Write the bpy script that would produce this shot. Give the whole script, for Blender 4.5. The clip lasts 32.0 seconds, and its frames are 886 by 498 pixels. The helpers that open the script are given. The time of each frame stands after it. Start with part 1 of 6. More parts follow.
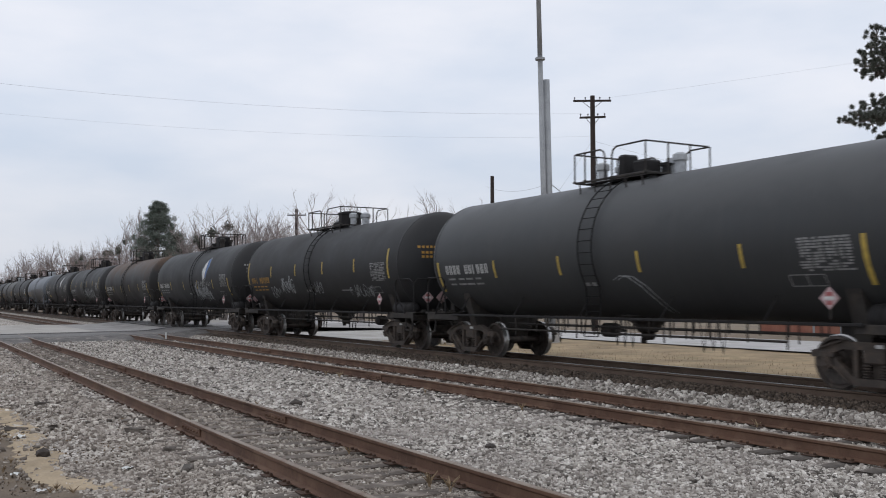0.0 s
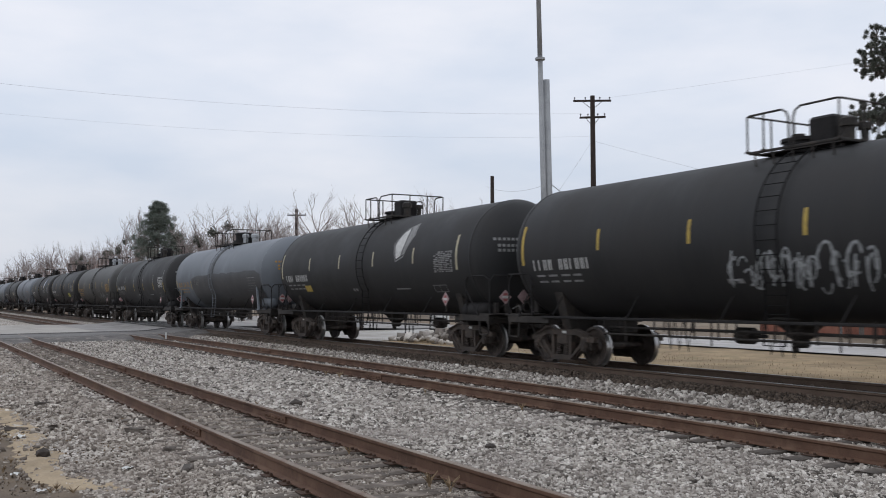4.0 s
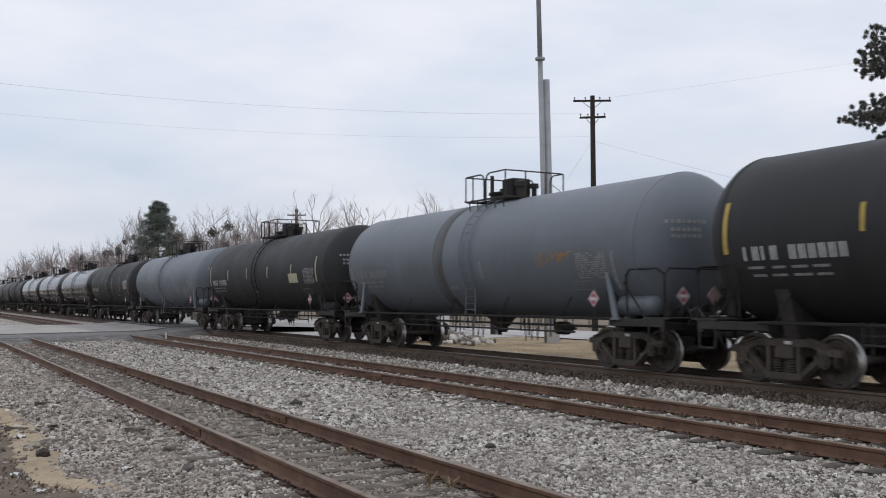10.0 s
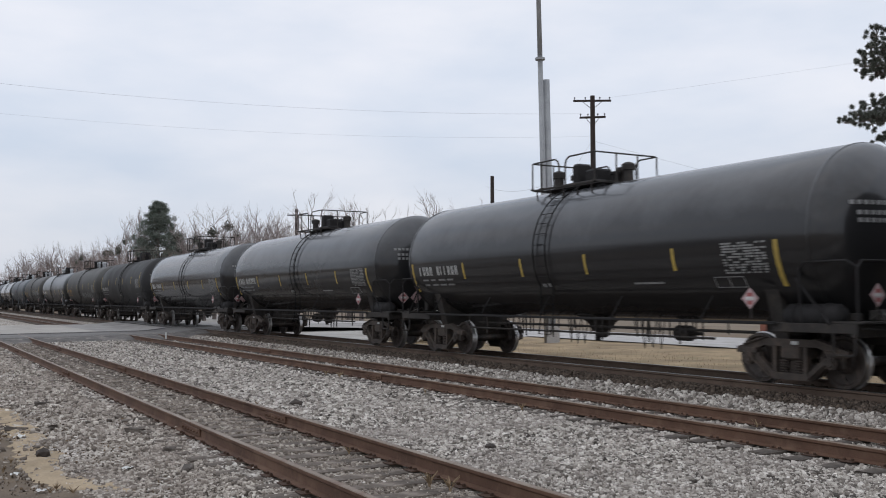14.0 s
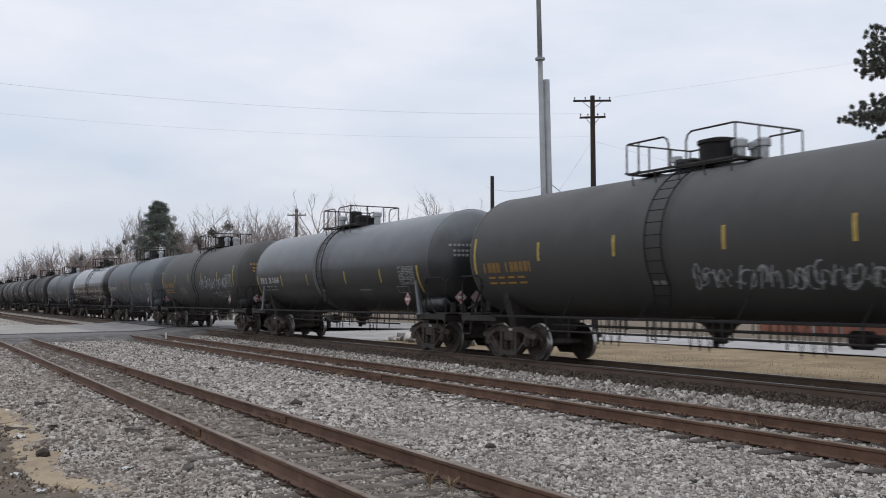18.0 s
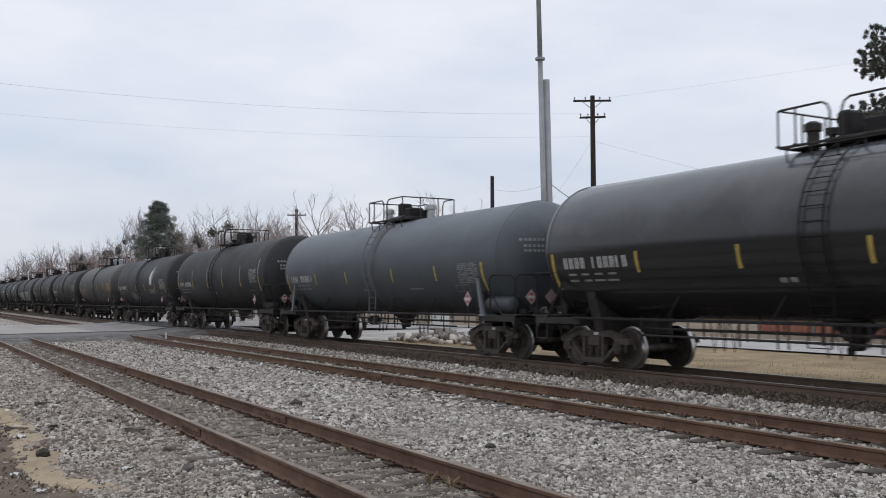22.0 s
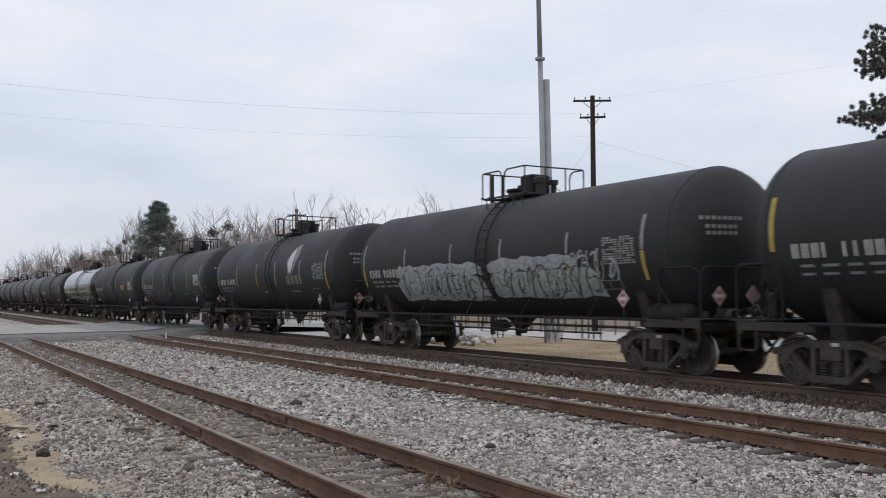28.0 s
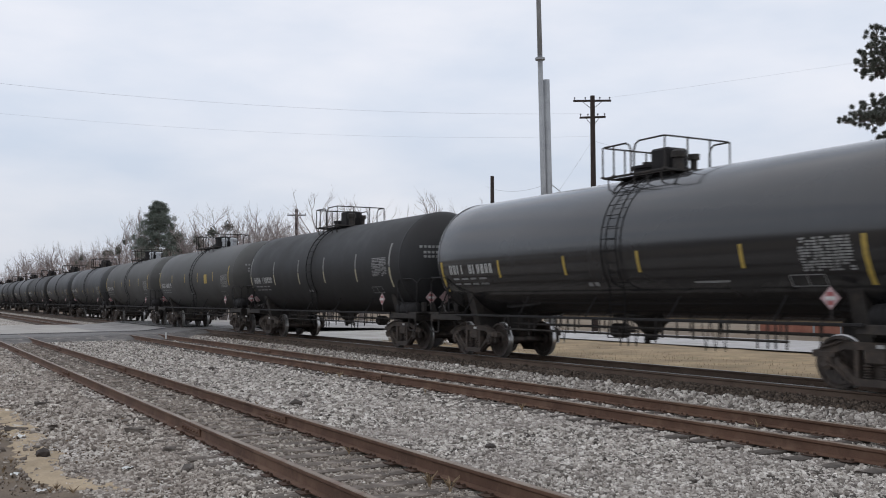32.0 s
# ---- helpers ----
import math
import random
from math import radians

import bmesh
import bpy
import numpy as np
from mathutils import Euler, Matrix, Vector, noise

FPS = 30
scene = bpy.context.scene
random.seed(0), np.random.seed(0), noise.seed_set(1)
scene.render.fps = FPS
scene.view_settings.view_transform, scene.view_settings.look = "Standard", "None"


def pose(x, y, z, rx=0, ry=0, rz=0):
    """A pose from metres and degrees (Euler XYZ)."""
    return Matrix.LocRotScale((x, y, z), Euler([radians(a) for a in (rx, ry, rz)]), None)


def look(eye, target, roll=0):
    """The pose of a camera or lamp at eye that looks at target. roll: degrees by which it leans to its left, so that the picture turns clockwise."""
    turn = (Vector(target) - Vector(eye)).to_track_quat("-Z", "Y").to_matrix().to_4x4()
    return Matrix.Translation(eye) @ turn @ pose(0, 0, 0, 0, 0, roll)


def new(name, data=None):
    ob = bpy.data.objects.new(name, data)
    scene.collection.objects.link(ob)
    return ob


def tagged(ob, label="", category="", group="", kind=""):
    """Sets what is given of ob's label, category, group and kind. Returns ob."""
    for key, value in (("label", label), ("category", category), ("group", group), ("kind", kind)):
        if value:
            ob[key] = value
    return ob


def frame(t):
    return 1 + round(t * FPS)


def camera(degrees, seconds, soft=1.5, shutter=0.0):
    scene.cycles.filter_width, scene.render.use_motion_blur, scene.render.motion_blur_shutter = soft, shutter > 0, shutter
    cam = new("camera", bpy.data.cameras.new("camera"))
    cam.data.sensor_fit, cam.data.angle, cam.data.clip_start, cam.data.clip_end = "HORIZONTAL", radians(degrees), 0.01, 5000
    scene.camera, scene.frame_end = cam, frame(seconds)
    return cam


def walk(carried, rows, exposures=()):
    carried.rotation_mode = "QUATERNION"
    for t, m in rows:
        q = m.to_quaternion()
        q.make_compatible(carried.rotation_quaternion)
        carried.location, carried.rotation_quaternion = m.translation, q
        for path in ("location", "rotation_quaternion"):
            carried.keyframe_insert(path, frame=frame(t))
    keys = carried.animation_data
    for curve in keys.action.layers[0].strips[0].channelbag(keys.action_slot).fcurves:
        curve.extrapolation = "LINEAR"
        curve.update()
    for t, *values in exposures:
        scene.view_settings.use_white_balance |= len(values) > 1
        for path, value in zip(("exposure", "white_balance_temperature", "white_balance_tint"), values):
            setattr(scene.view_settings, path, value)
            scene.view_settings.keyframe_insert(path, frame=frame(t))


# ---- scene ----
# camera: stands still beside the tracks
TRAIN_Y, RAIL_Z = 14.64, 0.196      # centre of the train's track, its rail top
MID_Y, NEAR_Y = 10.62, 4.39         # centres of the two other tracks (rail tops at 0)
SPEED = 17.77                       # metres a second, towards +x
EYE = (0.0, 0.0, 1.744)
cam = camera(50.56, 32.0, soft=1.0, shutter=0.14)
VIEW = look(EYE, (-0.8657, 0.4976, EYE[2] + 0.05337), -0.13)
walk(cam, [(0.0, VIEW), (32.0, VIEW)], exposures=[(0.0, 0.0), (32.0, 0.0)])


# ---- world and light: a bright overcast day ----
def build_world():
    w = bpy.data.worlds.new("overcast_sky")
    w.use_nodes = True
    nt = w.node_tree
    nt.nodes.clear()
    out = nt.nodes.new("ShaderNodeOutputWorld")
    bg = nt.nodes.new("ShaderNodeBackground")
    sky = nt.nodes.new("ShaderNodeTexSky")
    sky.sky_type, sky.sun_disc = "NISHITA", False
    sky.sun_elevation, sky.sun_rotation = radians(70), radians(200)
    sky.air_density, sky.dust_density = 1.0, 2.0
    co = nt.nodes.new("ShaderNodeTexCoord")
    mp = nt.nodes.new("ShaderNodeMapping")
    mp.inputs["Scale"].default_value = (1.6, 1.6, 5.0)
    n1 = nt.nodes.new("ShaderNodeTexNoise")
    n1.inputs["Scale"].default_value, n1.inputs["Detail"].default_value = 2.2, 5.0
    n1.inputs["Roughness"].default_value = 0.5
    ramp = nt.nodes.new("ShaderNodeValToRGB")
    ramp.color_ramp.elements[0].position, ramp.color_ramp.elements[1].position = 0.33, 0.68
    ramp.color_ramp.elements[0].color = (6.9, 7.65, 8.95, 1)
    ramp.color_ramp.elements[1].color = (9.0, 9.2, 9.95, 1)
    mix = nt.nodes.new("ShaderNodeMix")
    mix.data_type = "RGBA"
    mix.inputs[0].default_value = 0.9
    nt.links.new(co.outputs["Generated"], mp.inputs["Vector"])
    nt.links.new(mp.outputs["Vector"], n1.inputs["Vector"])
    nt.links.new(n1.outputs["Fac"], ramp.inputs["Fac"])
    nt.links.new(sky.outputs["Color"], mix.inputs[6])
    nt.links.new(ramp.outputs["Color"], mix.inputs[7])
    sep = nt.nodes.new("ShaderNodeSeparateXYZ")
    low = nt.nodes.new("ShaderNodeMapRange")
    low.interpolation_type = "SMOOTHSTEP"
    low.inputs["From Min"].default_value, low.inputs["From Max"].default_value = 0.0, 0.24
    low.inputs["To Min"].default_value, low.inputs["To Max"].default_value = 0.87, 1.0
    dim = nt.nodes.new("ShaderNodeVectorMath")
    dim.operation = "SCALE"
    nt.links.new(co.outputs["Generated"], sep.inputs["Vector"])
    nt.links.new(sep.outputs["Z"], low.inputs["Value"])
    nt.links.new(mix.outputs[2], dim.inputs[0])
    nt.links.new(low.outputs["Result"], dim.inputs["Scale"])
    nt.links.new(dim.outputs["Vector"], bg.inputs["Color"])
    bg.inputs["Strength"].default_value = 0.1
    nt.links.new(bg.outputs["Background"], out.inputs["Surface"])
    scene.world = w


build_world()
sun = bpy.data.lights.new("sun", "SUN")
sun.energy, sun.angle, sun.color = 0.35, radians(120), (1.0, 0.92, 0.82)
sun_ob = new("sun", sun)
sun_ob.matrix_world = look((-14, 4, 30), (-20, 12, 0))


# ---- materials ----
def nodes_of(name):
    m = bpy.data.materials.new(name)
    m.use_nodes = True
    nt = m.node_tree
    return m, nt, nt.nodes["Principled BSDF"]


def noise_node(nt, scale, detail=4.0, rough=0.55, vec=None, stretch=None):
    n = nt.nodes.new("ShaderNodeTexNoise")
    n.inputs["Scale"].default_value, n.inputs["Detail"].default_value = scale, detail
    n.inputs["Roughness"].default_value = rough
    if vec is None:
        vec = nt.nodes.new("ShaderNodeTexCoord").outputs["Object"]
    if stretch:
        mp = nt.nodes.new("ShaderNodeMapping")
        mp.inputs["Scale"].default_value = stretch
        nt.links.new(vec, mp.inputs["Vector"])
        vec = mp.outputs["Vector"]
    nt.links.new(vec, n.inputs["Vector"])
    return n


def ramp_node(nt, fac, stops):
    r = nt.nodes.new("ShaderNodeValToRGB")
    els = r.color_ramp.elements
    while len(els) < len(stops):
        els.new(0.5)
    for e, (p, c) in zip(els, stops):
        e.position, e.color = p, (*c, 1) if len(c) == 3 else c
    nt.links.new(fac, r.inputs["Fac"])
    return r


def mix_node(nt, fac, a, b, blend="MIX"):
    m = nt.nodes.new("ShaderNodeMix")
    m.data_type, m.blend_type = "RGBA", blend
    for sock, val in ((m.inputs[0], fac), (m.inputs[6], a), (m.inputs[7], b)):
        if hasattr(val, "is_linked"):
            nt.links.new(val, sock)
        elif isinstance(val, tuple):
            sock.default_value = (*val, 1)
        else:
            sock.default_value = val
    return m.outputs[2]


def bump_node(nt, bsdf, height, strength, dist):
    b = nt.nodes.new("ShaderNodeBump")
    b.inputs["Strength"].default_value, b.inputs["Distance"].default_value = strength, dist
    nt.links.new(height, b.inputs["Height"])
    nt.links.new(b.outputs["Normal"], bsdf.inputs["Normal"])


def surface(name, dark, light, scale=3.0, rough=0.8, metal=0.0, bump=0.3, grain=40.0, dist=0.01, stain=None, world_space=False):
    """A worn surface: two tones at a large scale, fine grain, an optional stain colour, bump."""
    m, nt, b = nodes_of(name)
    vec = nt.nodes.new("ShaderNodeNewGeometry").outputs["Position"] if world_space else None
    big = noise_node(nt, scale, 5, 0.6, vec)
    fine = noise_node(nt, grain, 3, 0.6, vec)
    col = ramp_node(nt, big.outputs["Fac"], [(0.3, dark), (0.7, light)]).outputs["Color"]
    g = ramp_node(nt, fine.outputs["Fac"], [(0.25, (0.7, 0.7, 0.7)), (0.75, (1.25, 1.25, 1.25))]).outputs["Color"]
    col = mix_node(nt, 0.6, col, g, "MULTIPLY")
    if stain:
        s = noise_node(nt, scale * 2.3, 6, 0.65, vec)
        f = ramp_node(nt, s.outputs["Fac"], [(0.5, (0, 0, 0)), (0.68, (1, 1, 1))]).outputs["Color"]
        col = mix_node(nt, f, col, stain)
    nt.links.new(col, b.inputs["Base Color"])
    b.inputs["Roughness"].default_value, b.inputs["Metallic"].default_value = rough, metal
    bump_node(nt, b, fine.outputs["Fac"], bump, dist)
    return m


def tank_paint(name, base, grime, top=None, rough=0.45, gloss=0.0, grime_amount=0.5, shine=0.5):
    """Painted tank steel with vertical dirt streaks, blotches and an optional crown tone, mostly painted sky light."""
    m, nt, b = nodes_of(name)
    vec = nt.nodes.new("ShaderNodeTexCoord").outputs["Object"]
    rnd = nt.nodes.new("ShaderNodeObjectInfo").outputs["Random"]
    off = nt.nodes.new("ShaderNodeVectorMath")
    off.operation = "ADD"
    sc = nt.nodes.new("ShaderNodeVectorMath")
    sc.operation = "SCALE"
    sc.inputs[0].default_value = (37.0, 11.0, 5.0)
    nt.links.new(rnd, sc.inputs["Scale"])
    nt.links.new(vec, off.inputs[0])
    nt.links.new(sc.outputs["Vector"], off.inputs[1])
    v = off.outputs["Vector"]
    blotch = noise_node(nt, 0.55, 6, 0.62, v)
    streak = noise_node(nt, 1.0, 5, 0.6, v, (3.2, 0.5, 0.35))
    fine = noise_node(nt, 26.0, 3, 0.6, v)
    f1 = ramp_node(nt, blotch.outputs["Fac"], [(0.38, (0, 0, 0)), (0.7, (grime_amount,) * 3)]).outputs["Color"]
    f2 = ramp_node(nt, streak.outputs["Fac"], [(0.48, (0, 0, 0)), (0.72, (grime_amount,) * 3)]).outputs["Color"]
    col = mix_node(nt, f1, base, grime)
    col = mix_node(nt, f2, col, tuple(0.6 * g + 0.4 * c for g, c in zip(grime, base)))
    # blends in the crown tone by height, broken up by the blotches
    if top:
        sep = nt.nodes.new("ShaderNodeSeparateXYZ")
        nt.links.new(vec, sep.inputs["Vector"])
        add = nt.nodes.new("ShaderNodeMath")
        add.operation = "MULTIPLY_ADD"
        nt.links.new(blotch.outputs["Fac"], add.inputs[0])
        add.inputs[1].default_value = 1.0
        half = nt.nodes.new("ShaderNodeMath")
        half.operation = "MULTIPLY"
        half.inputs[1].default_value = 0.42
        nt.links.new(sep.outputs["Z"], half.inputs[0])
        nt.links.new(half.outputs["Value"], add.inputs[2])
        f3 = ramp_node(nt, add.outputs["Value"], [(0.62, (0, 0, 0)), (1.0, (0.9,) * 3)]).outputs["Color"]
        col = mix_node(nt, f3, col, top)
    nt.links.new(col, b.inputs["Base Color"])
    rr = ramp_node(nt, blotch.outputs["Fac"], [(0.3, (rough * 0.85,) * 3), (0.75, (min(1, rough * 1.3),) * 3)])
    nt.links.new(rr.outputs["Color"], b.inputs["Roughness"])
    b.inputs["IOR"].default_value = 1.5
    b.inputs["Specular IOR Level"].default_value = shine
    if gloss:
        b.inputs["Coat Weight"].default_value, b.inputs["Coat Roughness"].default_value = gloss, 0.13
        b.inputs["Coat IOR"].default_value = 1.57
    bump_node(nt, b, fine.outputs["Fac"], 0.08, 0.004)
    return m


def flat_paint(name, col, worn, rough=0.6, wear=0.55):
    """Stencil or reflective paint, scuffed in patches."""
    m, nt, b = nodes_of(name)
    n = noise_node(nt, 9.0, 6, 0.7)
    f = ramp_node(nt, n.outputs["Fac"], [(0.42, (0, 0, 0)), (0.75, (wear,) * 3)]).outputs["Color"]
    nt.links.new(mix_node(nt, f, col, worn), b.inputs["Base Color"])
    b.inputs["Roughness"].default_value = rough
    return m


def stone_mat(name, stops, dirt):
    m, nt, b = nodes_of(name)
    geo = nt.nodes.new("ShaderNodeNewGeometry")
    col = ramp_node(nt, geo.outputs["Random Per Island"], stops).outputs["Color"]
    big = noise_node(nt, 0.7, 4, 0.6, geo.outputs["Position"])
    f = ramp_node(nt, big.outputs["Fac"], [(0.4, (0, 0, 0)), (0.7, (0.55,) * 3)]).outputs["Color"]
    fine = noise_node(nt, 60.0, 3, 0.6, geo.outputs["Position"])
    col = mix_node(nt, f, col, dirt)
    g = ramp_node(nt, fine.outputs["Fac"], [(0.25, (0.75,) * 3), (0.75, (1.2,) * 3)]).outputs["Color"]
    nt.links.new(mix_node(nt, 1.0, col, g, "MULTIPLY"), b.inputs["Base Color"])
    b.inputs["Roughness"].default_value = 0.9
    return m


def ground_mat(name, stops, cell, dirt, dirt_scale=0.5):
    """Loose stone seen from afar: small cells of random tone with relief."""
    m, nt, b = nodes_of(name)
    pos = nt.nodes.new("ShaderNodeNewGeometry").outputs["Position"]
    vo = nt.nodes.new("ShaderNodeTexVoronoi")
    vo.inputs["Scale"].default_value = cell
    nt.links.new(pos, vo.inputs["Vector"])
    sep = nt.nodes.new("ShaderNodeSeparateColor")
    nt.links.new(vo.outputs["Color"], sep.inputs["Color"])
    col = ramp_node(nt, sep.outputs["Red"], stops).outputs["Color"]
    big = noise_node(nt, dirt_scale, 6, 0.65, pos)
    f = ramp_node(nt, big.outputs["Fac"], [(0.42, (0, 0, 0)), (0.68, (0.8,) * 3)]).outputs["Color"]
    nt.links.new(mix_node(nt, f, col, dirt), b.inputs["Base Color"])
    b.inputs["Roughness"].default_value = 0.92
    bump_node(nt, b, vo.outputs["Distance"], 0.8, 0.03)
    return m


GREYS = [(0.0, (0.048, 0.040, 0.033)), (0.2, (0.197, 0.173, 0.148)), (0.5, (0.42, 0.380, 0.336)), (0.85, (0.645, 0.600, 0.540)), (1.0, (0.87, 0.82, 0.755))]
BROWNS = [(0.0, (0.085, 0.068, 0.053)), (0.3, (0.21, 0.177, 0.145)), (0.7, (0.35, 0.305, 0.255)), (1.0, (0.60, 0.55, 0.48))]
SHOULDER = [(0.0, (0.050, 0.039, 0.031)), (0.25, (0.21, 0.177, 0.146)), (0.6, (0.41, 0.362, 0.312)), (0.9, (0.59, 0.535, 0.468)), (1.0, (0.80, 0.74, 0.66))]
OILY = [(0.0, (0.038, 0.027, 0.019)), (0.5, (0.095, 0.070, 0.052)), (1.0, (0.165, 0.126, 0.096))]
M = {}
M["ballast"] = ground_mat("grey_ballast", GREYS, 30.0, (0.235, 0.190, 0.145))
M["stones"] = stone_mat("grey_stones", GREYS, (0.33, 0.29, 0.258))
M["shoulder_stones"] = stone_mat("shoulder_stones", SHOULDER, (0.29, 0.245, 0.21))
M["brown_stones"] = stone_mat("brown_stones", BROWNS, (0.25, 0.205, 0.17))
M["oily_ballast"] = ground_mat("oily_ballast", OILY, 26.0, (0.075, 0.057, 0.043))
M["oily_stones"] = stone_mat("oily_stones", OILY, (0.085, 0.066, 0.050))
M["dirt"] = surface("sandy_dirt", (0.088, 0.066, 0.046), (0.205, 0.158, 0.112), 0.9, 0.95, 0, 0.6, 30, 0.02, (0.17, 0.125, 0.082), True)
M["field"] = surface("winter_field", (0.13, 0.10, 0.07), (0.24, 0.19, 0.13), 0.12, 0.95, 0, 0.5, 6, 0.05, (0.20, 0.14, 0.09), True)
M["grass_soil"] = surface("dry_lawn", (0.17, 0.118, 0.062), (0.42, 0.31, 0.18), 0.45, 0.95, 0, 0.2, 5, 0.03, (0.24, 0.185, 0.10), True)
M["blade"] = stone_mat("dry_blades", [(0.0, (0.24, 0.17, 0.10)), (0.5, (0.30, 0.22, 0.135)), (1.0, (0.38, 0.285, 0.185))], (0.27, 0.195, 0.12))
M["concrete"] = surface("pale_concrete", (0.40, 0.385, 0.37), (0.52, 0.50, 0.485), 0.35, 0.9, 0, 0.2, 25, 0.008, (0.36, 0.34, 0.31), True)
M["asphalt"] = surface("worn_asphalt", (0.27, 0.257, 0.245), (0.36, 0.345, 0.33), 0.3, 0.9, 0, 0.4, 45, 0.008, (0.19, 0.18, 0.17), True)
M["slab"] = surface("pale_slab", (0.35, 0.325, 0.295), (0.45, 0.425, 0.39), 0.3, 0.9, 0, 0.3, 45, 0.008, (0.30, 0.275, 0.24), True)
M["edge_asphalt"] = surface("crumbling_asphalt", (0.075, 0.070, 0.066), (0.15, 0.140, 0.132), 0.9, 0.9, 0, 0.6, 45, 0.012, (0.26, 0.235, 0.21), True)
M["tar"] = surface("road_tar", (0.03, 0.03, 0.03), (0.07, 0.068, 0.066), 1.5, 0.8, 0, 0.3, 40, 0.006, None, True)
M["panel_asphalt"] = surface("dark_asphalt", (0.10, 0.098, 0.095), (0.19, 0.185, 0.18), 0.8, 0.9, 0, 0.4, 45, 0.008, None, True)
M["lot"] = surface("pale_lot", (0.36, 0.345, 0.32), (0.50, 0.48, 0.45), 0.2, 0.95, 0, 0.3, 12, 0.02, (0.30, 0.27, 0.23), True)
M["tie"] = surface("weathered_timber", (0.045, 0.037, 0.031), (0.15, 0.128, 0.108), 2.5, 0.92, 0, 0.7, 30, 0.012, (0.21, 0.18, 0.155))
M["near_tie"] = surface("bleached_timber", (0.070, 0.056, 0.045), (0.19, 0.157, 0.130), 2.5, 0.92, 0, 0.7, 30, 0.012, (0.25, 0.212, 0.178))
M["apron"] = surface("grey_asphalt", (0.135, 0.128, 0.122), (0.21, 0.20, 0.192), 0.5, 0.9, 0, 0.4, 45, 0.008, (0.12, 0.115, 0.11), True)
M["dark_tie"] = surface("oily_timber", (0.03, 0.025, 0.02), (0.075, 0.06, 0.05), 2.5, 0.9, 0, 0.6, 30, 0.012)
M["rust"] = surface("rusty_rail", (0.080, 0.039, 0.023), (0.150, 0.080, 0.049), 1.2, 0.75, 0.05, 0.3, 60, 0.003, (0.17, 0.100, 0.064), True)
M["rust_head"] = surface("worn_rusty_head", (0.18, 0.135, 0.102), (0.29, 0.235, 0.185), 0.9, 0.6, 0.15, 0.2, 60, 0.002, (0.16, 0.10, 0.068), True)
M["rust_dark"] = surface("rusty_plate", (0.05, 0.028, 0.018), (0.11, 0.06, 0.038), 4.0, 0.8, 0.1, 0.3, 60, 0.003)
M["train_rail"] = surface("oily_rail", (0.085, 0.056, 0.039), (0.145, 0.100, 0.073), 1.5, 0.8, 0.0, 0.2, 50, 0.003, None, True)
M["rail_head"] = surface("polished_rail_head", (0.18, 0.17, 0.16), (0.30, 0.29, 0.28), 2, 0.35, 0.8, 0.1, 50, 0.001, None, True)
M["steel"] = surface("dirty_steel", (0.026, 0.0235, 0.022), (0.055, 0.050, 0.046), 2.0, 0.7, 0.1, 0.3, 30, 0.004, (0.066, 0.055, 0.047))
M["worn_steel"] = surface("worn_grey_steel", (0.10, 0.10, 0.10), (0.26, 0.255, 0.25), 6.0, 0.6, 0.2, 0.2, 30, 0.003, (0.12, 0.075, 0.05))
M["black_steel"] = surface("black_painted_steel", (0.018, 0.0172, 0.0175), (0.033, 0.031, 0.031), 2.0, 0.65)
M["ladder"] = surface("matt_black_steel", (0.012, 0.012, 0.0125), (0.020, 0.0195, 0.0195), 2.0, 0.9)
M["siding"] = surface("grey_siding", (0.20, 0.18, 0.19), (0.27, 0.245, 0.255), 0.8, 0.85, 0, 0.1, 20, 0.003)
M["truck"] = surface("dusty_cast_steel", (0.032, 0.0255, 0.0215), (0.078, 0.062, 0.052), 2.5, 0.8, 0.0, 0.4, 25, 0.006, (0.105, 0.078, 0.060))
M["wheel"] = surface("wheel_steel", (0.032, 0.025, 0.022), (0.080, 0.064, 0.054), 3.0, 0.6, 0.2, 0.2, 30, 0.003, (0.12, 0.095, 0.078))
M["tread"] = surface("bright_wheel_tread", (0.38, 0.37, 0.36), (0.58, 0.57, 0.56), 3.0, 0.33, 0.9, 0.1, 40, 0.001)
M["black"] = tank_paint("black_tank_paint", (0.0235, 0.0240, 0.0250), (0.047, 0.0440, 0.0425), rough=0.55, shine=0.26)
# paler crowns paint the overcast light from above; only the brown one is stain
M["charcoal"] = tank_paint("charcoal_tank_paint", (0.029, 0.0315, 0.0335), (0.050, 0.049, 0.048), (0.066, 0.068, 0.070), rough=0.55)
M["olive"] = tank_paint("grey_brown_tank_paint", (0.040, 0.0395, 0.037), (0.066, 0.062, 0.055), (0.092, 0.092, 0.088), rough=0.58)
M["brown"] = tank_paint("brown_stained_tank_paint", (0.0165, 0.0160, 0.0160), (0.031, 0.024, 0.0195), (0.085, 0.050, 0.030), rough=0.55, shine=0.3)
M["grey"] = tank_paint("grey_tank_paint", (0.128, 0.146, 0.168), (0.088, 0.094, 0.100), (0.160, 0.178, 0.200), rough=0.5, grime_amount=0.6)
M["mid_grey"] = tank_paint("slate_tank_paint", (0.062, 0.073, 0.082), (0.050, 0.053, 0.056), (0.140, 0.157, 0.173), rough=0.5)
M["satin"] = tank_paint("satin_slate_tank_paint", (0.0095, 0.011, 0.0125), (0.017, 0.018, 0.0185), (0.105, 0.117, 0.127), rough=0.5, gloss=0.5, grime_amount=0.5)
M["satin"].node_tree.nodes["Principled BSDF"].inputs["Coat Roughness"].default_value = 0.22
M["gloss"] = tank_paint("glossy_black_tank_paint", (0.0115, 0.0118, 0.0128), (0.021, 0.0205, 0.021), rough=0.6, gloss=1.0, grime_amount=0.4, shine=0.15)
